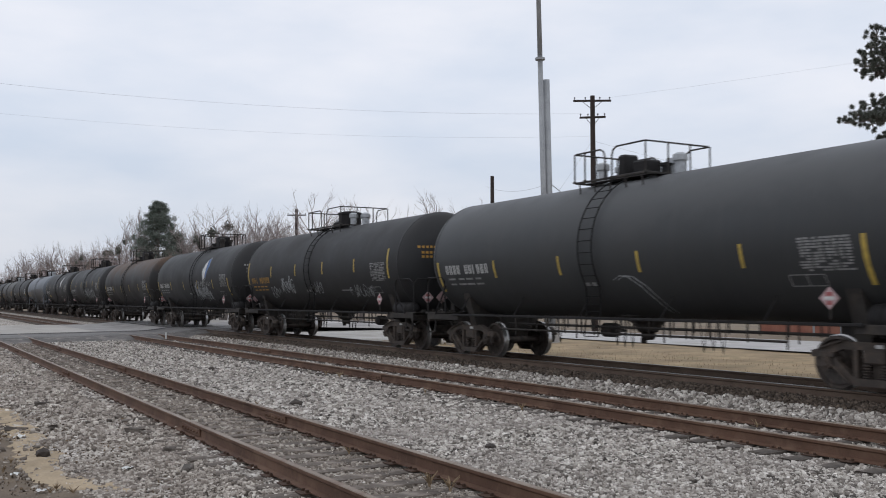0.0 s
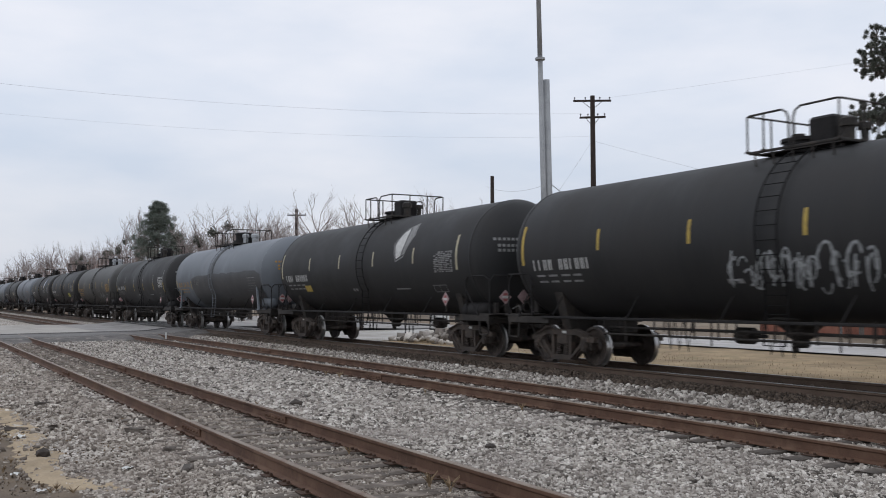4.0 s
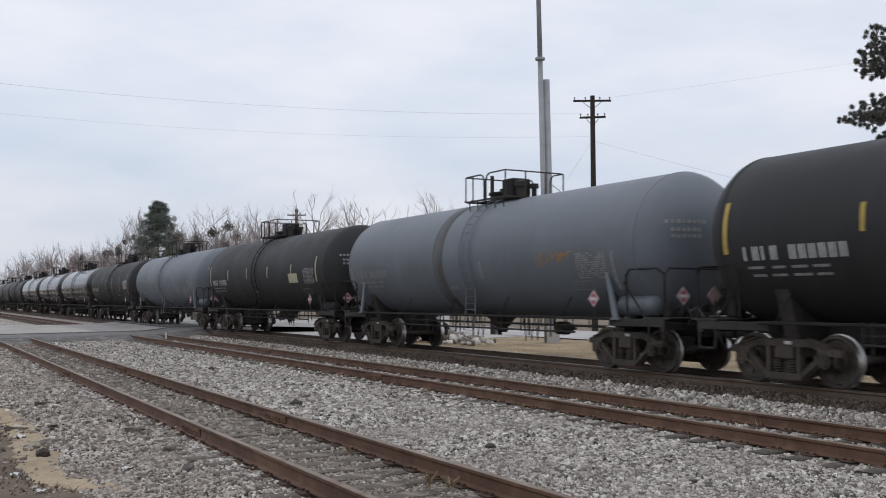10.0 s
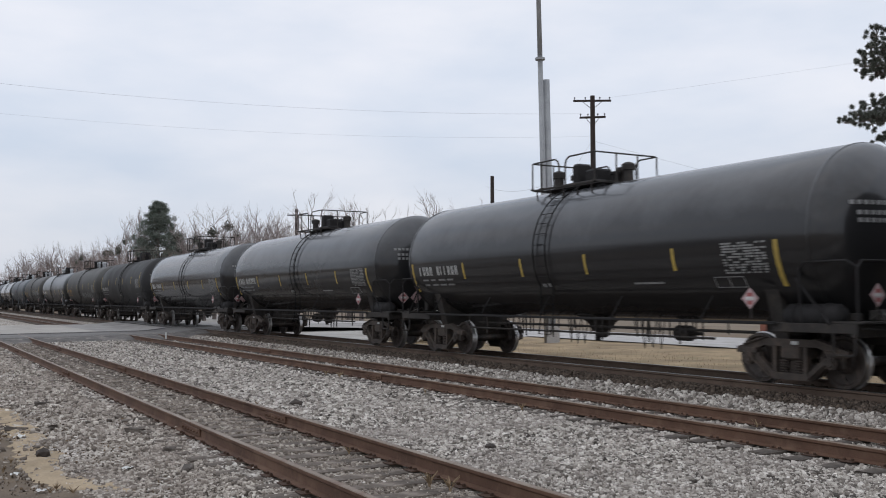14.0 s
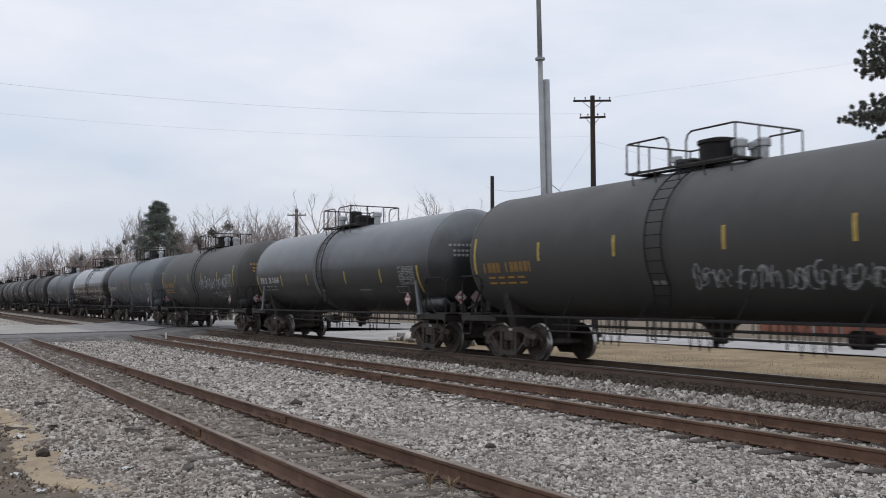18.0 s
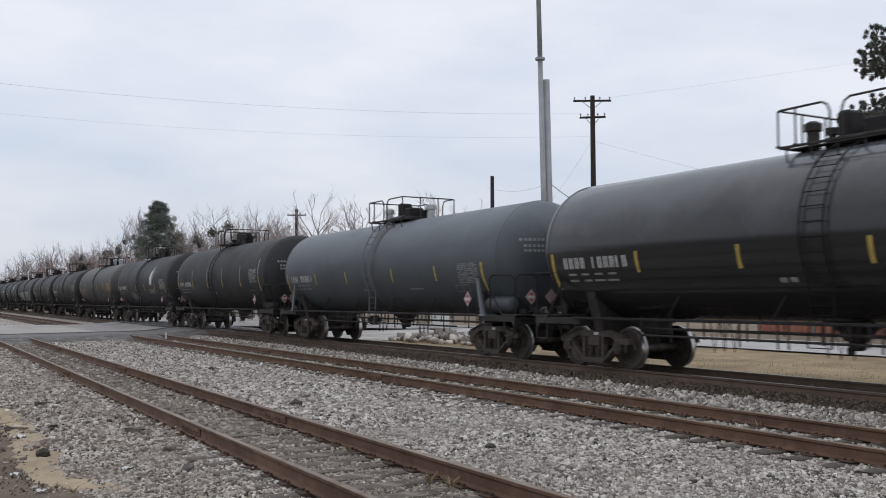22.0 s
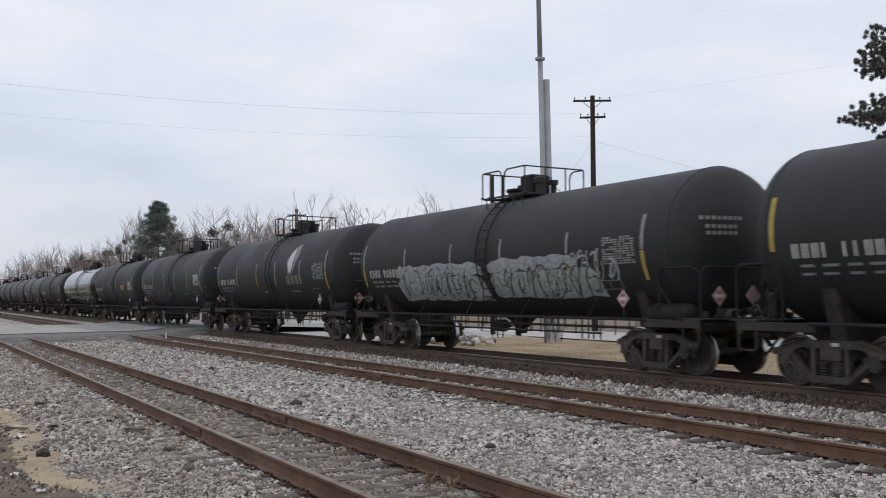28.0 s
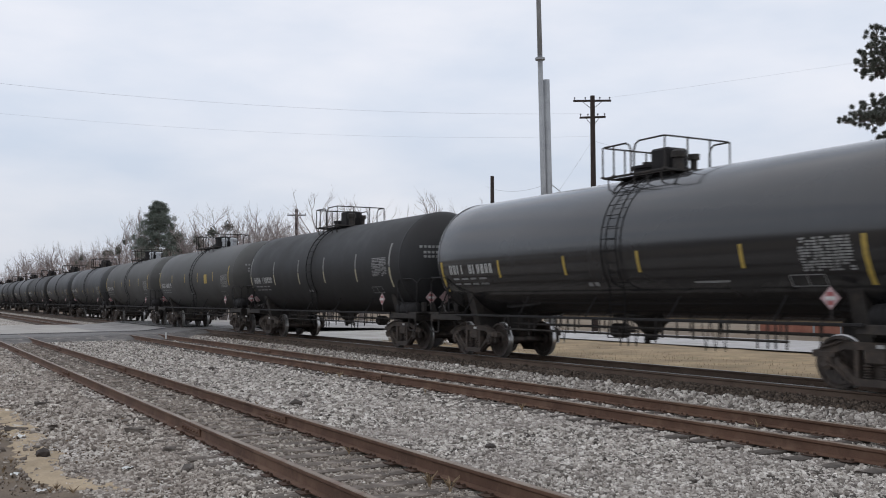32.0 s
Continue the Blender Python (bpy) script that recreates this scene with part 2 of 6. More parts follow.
M["gloss"].node_tree.nodes["Principled BSDF"].inputs["Coat IOR"].default_value = 1.66
# pale crown is part dust, part sky reflection painted in for the weaker coat
M["dusty_lit_gloss"] = tank_paint("dusty_lit_glossy_black_tank_paint", (0.0125, 0.0122, 0.0130), (0.021, 0.0205, 0.021), (0.080, 0.083, 0.089), rough=0.6, gloss=0.78, grime_amount=0.4, shine=0.15)
M["white"] = flat_paint("white_stencil", (0.62, 0.62, 0.60), (0.16, 0.16, 0.16))
M["dim_white"] = flat_paint("faded_stencil", (0.27, 0.27, 0.265), (0.07, 0.07, 0.07), wear=0.8)
M["yellow"] = flat_paint("yellow_reflector", (0.50, 0.355, 0.07), (0.13, 0.10, 0.05), 0.6, 0.75)
M["bright_yellow"] = flat_paint("bright_yellow_patch", (0.50, 0.46, 0.06), (0.16, 0.15, 0.05), 0.6, 0.8)
M["grey_tape"] = flat_paint("grey_reflector", (0.27, 0.27, 0.255), (0.09, 0.09, 0.09), 0.6, 0.8)
M["pale_yellow"] = flat_paint("pale_reflector", (0.48, 0.44, 0.30), (0.15, 0.14, 0.11), 0.5)
M["amber"] = flat_paint("amber_stencil", (0.42, 0.22, 0.03), (0.10, 0.07, 0.03), 0.6)
M["dull_amber"] = flat_paint("faded_amber_paint", (0.20, 0.115, 0.032), (0.07, 0.052, 0.032), 0.6, 0.9)
M["red"] = flat_paint("red_print", (0.34, 0.09, 0.09), (0.18, 0.07, 0.07))
M["blue"] = flat_paint("blue_print", (0.07, 0.16, 0.38), (0.05, 0.08, 0.14))
M["pale_green"] = flat_paint("pale_green_spray", (0.36, 0.41, 0.38), (0.08, 0.095, 0.09), wear=0.9)
M["spray"] = flat_paint("white_spray", (0.36, 0.375, 0.38), (0.06, 0.065, 0.07), wear=0.95)
M["black_tar"] = surface("uneven_black", (0.022, 0.023, 0.025), (0.046, 0.047, 0.050), 1.5, 0.45, 0, 0.1, 20, 0.003)
M["placard"] = flat_paint("white_placard", (0.46, 0.33, 0.33), (0.22, 0.11, 0.11))
M["pale_steel"] = surface("pale_painted_steel", (0.36, 0.38, 0.40), (0.50, 0.52, 0.54), 1.0, 0.6, 0.0, 0.1, 20, 0.002, (0.25, 0.25, 0.25))
M["galv"] = surface("galvanised_steel", (0.27, 0.28, 0.29), (0.40, 0.41, 0.42), 1.0, 0.55, 0.1, 0.1, 20, 0.002)
M["pole"] = surface("creosoted_pole", (0.022, 0.015, 0.013), (0.052, 0.036, 0.030), 1.5, 0.9, 0, 0.6, 25, 0.01)
M["bark"] = surface("grey_bark", (0.12, 0.10, 0.09), (0.25, 0.22, 0.20), 3.0, 0.95, 0, 0.6, 30, 0.02)
M["twig"] = surface("bare_twigs", (0.215, 0.178, 0.166), (0.36, 0.305, 0.288), 0.4, 0.95, 0, 0.2, 10, 0.01, None, True)
M["needle"] = stone_mat("pine_needles", [(0.0, (0.065, 0.073, 0.060)), (0.5, (0.125, 0.138, 0.113)), (1.0, (0.24, 0.25, 0.215))], (0.135, 0.137, 0.11))
# paler copy of the needles with distance haze mixed into the colour
M["hazed_needle"] = stone_mat("hazed_pine_needles", [(0.0, (0.09, 0.105, 0.088)), (0.5, (0.155, 0.182, 0.148)), (1.0, (0.25, 0.28, 0.24))], (0.155, 0.172, 0.142))
M["wire"] = surface("grey_wire", (0.16, 0.16, 0.165), (0.24, 0.24, 0.245), 3, 0.7)
M["pale_wire"] = surface("pale_aluminium_wire", (0.42, 0.43, 0.45), (0.52, 0.53, 0.55), 3, 0.6)
M["brush"] = surface("brown_brush", (0.27, 0.195, 0.172), (0.40, 0.30, 0.265), 0.25, 0.95, 0, 0.2, 10, 0.01, None, True)
M["leaf"] = stone_mat("dead_leaves", [(0.0, (0.035, 0.024, 0.016)), (0.5, (0.10, 0.068, 0.042)), (1.0, (0.24, 0.17, 0.105))], (0.12, 0.085, 0.055))
M["spill"] = surface("dirty_run_off", (0.062, 0.063, 0.065), (0.105, 0.108, 0.112), 2, 0.6, 0, 0.1, 20, 0.003)
M["sand"] = surface("yellow_sand", (0.30, 0.232, 0.15), (0.46, 0.36, 0.24), 1.5, 0.95, 0, 0.4, 25, 0.01, None, True)
M["brick"] = surface("red_brick", (0.26, 0.10, 0.07), (0.36, 0.16, 0.11), 1.2, 0.9, 0, 0.4, 30, 0.006)
M["glass"] = surface("dark_glass", (0.02, 0.022, 0.025), (0.04, 0.042, 0.045), 1.0, 0.1)
M["white_wall"] = surface("white_siding", (0.60, 0.60, 0.58), (0.72, 0.72, 0.70), 0.8, 0.8, 0, 0.1, 20, 0.003)
M["rubber"] = surface("black_rubber", (0.015, 0.015, 0.015), (0.03, 0.03, 0.03), 4, 0.85)
M["dark_stone"] = surface("dark_stone", (0.035, 0.028, 0.024), (0.08, 0.065, 0.055), 6, 0.9, 0, 0.5, 30, 0.01)


for key, level in (("black_steel", 0.15), ("steel", 0.25), ("ladder", 0.08)):
    M[key].node_tree.nodes["Principled BSDF"].inputs["Specular IOR Level"].default_value = level


# ---- mesh helpers ----
def mesh_of(name, bm, mats, smooth=False):
    me = bpy.data.meshes.new(name)
    bm.normal_update()
    bm.to_mesh(me)
    bm.free()
    for m in mats if isinstance(mats, (list, tuple)) else [mats]:
        me.materials.append(m)
    if smooth:
        me.polygons.foreach_set("use_smooth", [True] * len(me.polygons))
    return me


def place(name, me, parent=None, m=None, label=""):
    ob = new(name, me)
    if m is not None:
        ob.matrix_basis = m
    if parent is not None:
        ob.parent = parent
    if label:
        ob["label"] = label
    return ob


def part(name, bm, material, parent, label="", smooth=False, m=None):
    return place(name, mesh_of(name, bm, material, smooth), parent, m, label)


def add_box(bm, c, s, bevel=0.0, mat=0, rot=None):
    """A box at centre c with sizes s; bevel rounds its edges."""
    m = Matrix.Translation(c) @ (rot.to_4x4() if rot else Matrix.Identity(4)) @ Matrix.Diagonal((*s, 1))
    r = bmesh.ops.create_cube(bm, size=1.0, matrix=m)
    fs = {f for v in r["verts"] for f in v.link_faces}
    for f in fs:
        f.material_index = mat
    if bevel:
        es = list({e for v in r["verts"] for e in v.link_edges})
        bmesh.ops.bevel(bm, geom=es, offset=bevel, segments=1, affect="EDGES")
    return r["verts"]


def add_rod(bm, a, b, r1, r2=None, n=8, mat=0, caps=True):
    a, b = Vector(a), Vector(b)
    d = b - a
    q = d.to_track_quat("Z", "Y").to_matrix()
    r2 = r1 if r2 is None else r2
    ring = [(math.cos(2 * math.pi * i / n), math.sin(2 * math.pi * i / n)) for i in range(n)]
    va = [bm.verts.new(a + q @ Vector((c * r1, s * r1, 0))) for c, s in ring]
    vb = [bm.verts.new(b + q @ Vector((c * r2, s * r2, 0))) for c, s in ring]
    fs = [bm.faces.new((va[i], va[(i + 1) % n], vb[(i + 1) % n], vb[i])) for i in range(n)]
    if caps:
        fs.append(bm.faces.new(va[::-1]))
        fs.append(bm.faces.new(vb))
    for f in fs:
        f.material_index = mat
    return fs


def add_path(bm, pts, r, n=6, mat=0):
    """One bent tube through the points."""
    pts = [Vector(p) for p in pts]
    rings = []
    for i, p in enumerate(pts):
        d0 = (p - pts[i - 1]).normalized() if i else (pts[1] - p).normalized()
        d1 = (pts[i + 1] - p).normalized() if i < len(pts) - 1 else d0
        t = (d0 + d1).normalized()
        if i == 0:
            u = t.orthogonal().normalized()
        else:
            u = (u - t * u.dot(t)).normalized()
        w = t.cross(u)
        rings.append([bm.verts.new(p + (u * math.cos(2 * math.pi * k / n) + w * math.sin(2 * math.pi * k / n)) * r) for k in range(n)])
    for a, b in zip(rings, rings[1:]):
        for k in range(n):
            bm.faces.new((a[k], a[(k + 1) % n], b[(k + 1) % n], b[k])).material_index = mat
    bm.faces.new(rings[0][::-1])
    bm.faces.new(rings[-1])


def add_prism(bm, outline, y0, y1, mat=0):
    """An outline in x and z, drawn out from y0 to y1."""
    a = [bm.verts.new((x, y0, z)) for x, z in outline]
    b = [bm.verts.new((x, y1, z)) for x, z in outline]
    n = len(outline)
    fs = [bm.faces.new(a), bm.faces.new(b[::-1])]
    fs += [bm.faces.new((a[i], b[i], b[(i + 1) % n], a[(i + 1) % n])) for i in range(n)]
    for f in fs:
        f.material_index = mat
    return fs


def add_lathe(bm, profile, n=32, axis="X", mat=0):
    """A profile of (along, radius) turned about an axis."""
    rings = []
    for u, r in profile:
        ring = []
        for i in range(n):
            a = 2 * math.pi * i / n
            c, s = r * math.cos(a), r * math.sin(a)
            ring.append(bm.verts.new((u, c, s) if axis == "X" else (c, u, s) if axis == "Y" else (c, s, u)))
        rings.append(ring)
    fs = []
    for r0, r1 in zip(rings, rings[1:]):
        for i in range(n):
            fs.append(bm.faces.new((r0[i], r0[(i + 1) % n], r1[(i + 1) % n], r1[i])))
    fs.append(bm.faces.new(rings[0]))
    fs.append(bm.faces.new(rings[-1][::-1]))
    for f in fs:
        f.material_index = mat
    bmesh.ops.recalc_face_normals(bm, faces=fs)
    return fs


def shift(faces, d):
    for v in {v for f in faces for v in f.verts}:
        v.co += Vector(d)


def empty_thing(name, m, label, category, group="", kind=""):
    ob = new(name)
    ob.empty_display_size = 0.3
    ob.matrix_basis = m
    return tagged(ob, label, category, group, kind)


def sheet(name, xs, ys, height, material, label, rough=0.0):
    """A ground sheet over the lines xs and ys with height(x, y)."""
    verts = [(x, y, height(x, y) + (noise.noise((x * 2.1, y * 2.1, 0)) * rough if rough else 0)) for x in xs for y in ys]
    n = len(ys)
    faces = [(i * n + j, (i + 1) * n + j, (i + 1) * n + j + 1, i * n + j + 1) for i in range(len(xs) - 1) for j in range(n - 1)]
    me = bpy.data.meshes.new(name)
    me.from_pydata(verts, [], faces)
    me.materials.append(material)
    me.polygons.foreach_set("use_smooth", [True] * len(me.polygons))
    return tagged(new(name, me), label, kind="structure")


def steps(*spans):
    """Grid lines: (start, end, step) spans in order."""
    out = []
    for a, b, s in spans:
        k = max(1, round((b - a) / s))
        out += [a + (b - a) * i / k for i in range(k)]
    return out + [spans[-1][1]]


# ---- ground and tracks ----


def bed_height(x, y):
    """The ballast bed: flat under two tracks, higher under the train's."""
    pts = ((1.5, -0.36), (2.4, -0.27), (2.9, -0.245), (3.15, -0.222), (5.65, -0.222), (6.0, -0.205), (8.9, -0.205), (9.2, -0.24), (12.0, -0.24), (12.3, -0.215), (13.05, -0.03), (13.5, 0.02), (16.0, 0.02), (17.3, -0.29))
    if y <= pts[0][0]:
        return pts[0][1]
    for (a, za), (b, zb) in zip(pts, pts[1:]):
        if y <= b:
            return za + (zb - za) * (y - a) / (b - a)
    return pts[-1][1]


far = [-2500, -1400, -800, -500, -300, -200, -140, -100]
sheet("ground", far + steps((-80, 60, 4)) + [100, 200, 400, 800, 1400, 2500],
      [-2500, -1000, -300, -100, -40, -12, -4, 0, 2, 4, 8, 16, 18, 22, 26, 34, 45, 60, 90, 150, 300, 700, 1500, 2500],
      lambda x, y: -0.40, M["field"], "brown winter ground of bare soil and dead grass")
sheet("dirt_verge", steps((-54.4, -16, 1.0), (-16, 8, 0.2)), steps((-6, 0, 0.5), (0, 3.2, 0.12)),
      lambda x, y: -0.335 + 0.03 * noise.noise((x * 0.8, y * 0.8, 1)), M["dirt"], "sandy brown dirt beside the ballast", 0.02)
sheet("ballast_bed", [-900, -500, -300, -200, -140, -100] + steps((-80, -30, 1.0), (-30, 2, 0.18), (2, 60, 4)) + [100, 300, 900],
      steps((1.6, 13.0, 0.2)) + [13.08], bed_height, M["ballast"], "grey crushed stone ballast between the tracks", 0.02)
sheet("train_bed", [-900, -500, -300, -200, -140, -100] + steps((-80, -30, 1.0), (-30, 2, 0.25), (2, 60, 4)) + [100, 300, 900],
      [13.0, 13.05, 13.25, 13.5, 14, 14.6, 15.2, 15.7, 16.1, 16.4, 16.8, 17.3], bed_height, M["oily_ballast"],
      "dark oily ballast under the train's track", 0.02)


def stones(name, count, region, size, material, label, height=bed_height, keep=None, sink=0.3, seed=1):
    """Loose crushed stones, each a crooked block with its own tilt, scattered over a stretch of the plan."""
    rng = np.random.default_rng(seed)
    x0, x1, y0, y1 = region
    n = int(count)
    x, y = rng.uniform(x0, x1, n), rng.uniform(y0, y1, n)
    if keep is not None:
        ok = keep(x, y, rng.random(n))
        x, y = x[ok], y[ok]
    n = len(x)
    z = np.array([height(a, b) for a, b in zip(x, y)]) + np.array([noise.noise((a * 2.1, b * 2.1, 0)) for a, b in zip(x, y)]) * 0.018
    r = np.hypot(x, y)
    s = size * np.minimum(rng.lognormal(0, 0.32, n), 1.7) * np.clip(r / 11, 0.9, 1.6)
    base = np.array([(i, j, k) for i in (-1, 1) for j in (-1, 1) for k in (-1, 1)], float) * 0.5
    v = base[None] * rng.uniform(0.5, 1.35, (n, 1, 3)) + rng.uniform(-0.24, 0.24, (n, 8, 3))
    a, b, c = rng.uniform(0, 6.283, (3, n))
    b = b * 0.5
    rz = np.stack([np.stack([np.cos(a), -np.sin(a), 0 * a], -1), np.stack([np.sin(a), np.cos(a), 0 * a], -1), np.stack([0 * a, 0 * a, 1 + 0 * a], -1)], 1)
    rx = np.stack([np.stack([1 + 0 * b, 0 * b, 0 * b], -1), np.stack([0 * b, np.cos(b), -np.sin(b)], -1), np.stack([0 * b, np.sin(b), np.cos(b)], -1)], 1)
    v = np.einsum("nij,njk,nlk->nli", rz, rx, v) * s[:, None, None]
    v += np.stack([x, y, z + s * (0.5 - sink)], -1)[:, None]
    quads = np.array([(0, 1, 3, 2), (4, 6, 7, 5), (0, 4, 5, 1), (2, 3, 7, 6), (0, 2, 6, 4), (1, 5, 7, 3)])
    f = (quads[None] + 8 * np.arange(n)[:, None, None]).reshape(-1)
    me = bpy.data.meshes.new(name)
    me.vertices.add(8 * n)
    me.vertices.foreach_set("co", v.reshape(-1))
    me.loops.add(24 * n)
    me.loops.foreach_set("vertex_index", f)
    me.polygons.add(6 * n)
    me.polygons.foreach_set("loop_start", np.arange(0, 24 * n, 4))
    me.update(calc_edges=True)
    me.materials.append(material)
    return tagged(new(name, me), label, "gravel", kind="stuff")


def in_wedge(x, y):
    return (y > -0.05 * x + 0.2) & (x < -0.55 * y + 1.5)


def keep_near(x, y, u):
    r = np.hypot(x, y)
    gauge = np.abs(y - NEAR_Y) < 0.76
    clear = (np.abs(np.abs(y - MID_Y) - 0.7535) > 0.10) & (np.abs(np.abs(y - NEAR_Y) - 0.7535) > 0.09) & (y < 13.06 + 0.05 * np.sin(x * 1.9) + 0.04 * np.sin(x * 5.3))
    verge = np.clip((y - 1.65 - 0.25 * np.sin(x * 1.3)) / 0.7, 0, 1)
    tie = (np.abs((x + 54) / 0.53 - np.round((x + 54) / 0.53)) < 0.2) & (np.abs(np.abs(y - MID_Y) - 0.92) < 0.42)
    near_tie = (np.abs((x + 54) / 0.53 - np.round((x + 54) / 0.53)) < 0.2) & (np.abs(np.abs(y - NEAR_Y) - 1.05) < 0.27)
    return in_wedge(x, y) & (u < np.clip(130.0 / r ** 2, 0.09, 1.0) * verge * np.where(tie, 0.06, 1.0) * np.where(near_tie, 0.55, 1.0)) & ~gauge & clear & (y > 3.5 + 0.25 * np.sin(x * 0.7))


def keep_gauge(x, y, u):
    tie = np.abs((x + 54) / 0.53 - np.round((x + 54) / 0.53)) < 0.22
    return in_wedge(x, y) & (np.abs(np.abs(y - NEAR_Y) - 0.7535) > 0.09) & (u < np.where(tie, 0.42, 1.0) * np.clip(120.0 / np.hypot(x, y) ** 2, 0.12, 1.0))


def bare_patches(x, y):
    """1 where the stone lies thick, down to 0 where bare dirt shows through."""
    n = np.array([noise.noise((a * 0.55, b * 1.6, 2.5)) + 0.5 * noise.noise((a * 1.7, b * 3.2, 6.1)) for a, b in zip(x, y)])
    return np.clip((n + 0.30 + np.clip((y - 2.3) / 1.2, 0, 1) * 0.55) / 0.45, 0.10, 1.0)


def keep_shoulder(x, y, u):
    r = np.hypot(x, y)
    verge = np.clip((y - 1.55 - 0.3 * np.sin(x * 1.3) - 0.2 * np.sin(x * 3.1)) / 0.9, 0, 1)
    near_tie = (np.abs((x + 54) / 0.53 - np.round((x + 54) / 0.53)) < 0.2) & (y > NEAR_Y - 1.32)
    return in_wedge(x, y) & (y < 3.5 + 0.25 * np.sin(x * 0.7)) & (u < np.clip(150.0 / r ** 2, 0.09, 1.0) * verge ** 0.7 * np.where(near_tie, 0.65, 1.0) * bare_patches(x, y))


stones("shoulder_stones", 170000, (-46, -0.5, 1.5, 3.75), 0.024, M["shoulder_stones"], "dusty brownish grey crushed stone on the ballast shoulder", keep=keep_shoulder, seed=13)
stones("ballast_stones", 640000, (-46, -0.5, 2.9, 13.0), 0.0262, M["stones"], "loose light grey crushed stone ballast", keep=keep_near, seed=3)
stones("track_stones", 56000, (-46, -1, NEAR_Y - 0.72, NEAR_Y + 0.72), 0.025, M["brown_stones"], "dirty brownish stones between the rusty rails",
       keep=keep_gauge, sink=0.42, seed=4)
stones("dirt_stones", 3600, (-20, -0.5, 0.4, 2.4), 0.028, M["brown_stones"], "scattered stones on the sandy dirt",
       height=lambda x, y: -0.335, sink=0.4, keep=lambda x, y, u: in_wedge(x, y) & (u < (y - 0.2) / 2.2), seed=5)
stones("oily_stones", 46000, (-46, -5, 13.0, 16.2), 0.024, M["oily_stones"], "dark oily stones under the train's track",
       keep=lambda x, y, u: in_wedge(x, y) & (u < np.where(y < 13.83, 0.9, 0.6)) & (np.abs(np.abs(y - TRAIN_Y) - 0.7535) > 0.08), seed=6)

stones("dead_leaves", 12000, (-30, -0.5, 0.5, 3.6), 0.011, M["leaf"], "dead brown leaves and bits of bark on the dirt",
       height=lambda x, y: max(bed_height(x, y), -0.33), sink=0.25, keep=lambda x, y, u: in_wedge(x, y) & (u < 1.25 - 1.2 * bare_patches(x, y)) & (u < np.clip(130.0 / np.hypot(x, y) ** 2, 0.1, 1.0)), seed=17)

RAIL = [(-0.075, -0.185), (0.075, -0.185), (0.075, -0.172), (0.014, -0.155), (0.010, -0.06), (0.036, -0.04), (0.037, -0.008),
        (0.028, 0.0), (-0.028, 0.0), (-0.037, -0.008), (-0.036, -0.04), (-0.010, -0.06), (-0.014, -0.155), (-0.075, -0.172)]


def rail_mesh(name, x0, x1, material, head):
    bm = bmesh.new()
    a = [bm.verts.new((x0, y, z)) for y, z in RAIL]
    b = [bm.verts.new((x1, y, z)) for y, z in RAIL]
    n = len(RAIL)
    for i in range(n):
        f = bm.faces.new((a[i], a[(i + 1) % n], b[(i + 1) % n], b[i]))
        f.material_index = 1 if i in (6, 7, 8) else 0
    bm.faces.new(a[::-1])
    bm.faces.new(b)
    bmesh.ops.recalc_face_normals(bm, faces=bm.faces)
    return mesh_of(name, bm, [material, head])


def tie_mesh(material, seed):
    bm = bmesh.new()
    rng = random.Random(seed)
    add_box(bm, (0, 0, -0.275), (0.23, 2.6, 0.17), 0.012)
    for v in bm.verts:
        v.co += Vector((rng.uniform(-0.012, 0.012), rng.uniform(-0.03, 0.03), rng.uniform(-0.006, 0.006)))
    return mesh_of("tie", bm, material)


def plate_mesh(material):
    bm = bmesh.new()
    add_box(bm, (0, 0, -0.187), (0.19, 0.34, 0.012), 0.003)
    for sx in (-0.055, 0.055):
        for sy in (-0.095, 0.095):
            add_box(bm, (sx, sy, -0.168), (0.025, 0.035, 0.03), 0.004)
    return mesh_of("tie_plate", bm, material)


def joint_mesh(material):
    bm = bmesh.new()
    for s in (-1, 1):
        add_box(bm, (0, s * 0.026, -0.10), (0.92, 0.028, 0.10), 0.006)
        for k in range(6):
            add_rod(bm, (-0.375 + 0.15 * k, s * 0.03, -0.10), (-0.375 + 0.15 * k, s * 0.066, -0.10), 0.018, n=6)
    add_box(bm, (0, 0, -0.012), (0.012, 0.076, 0.025))
    return mesh_of("joint_bar", bm, material)


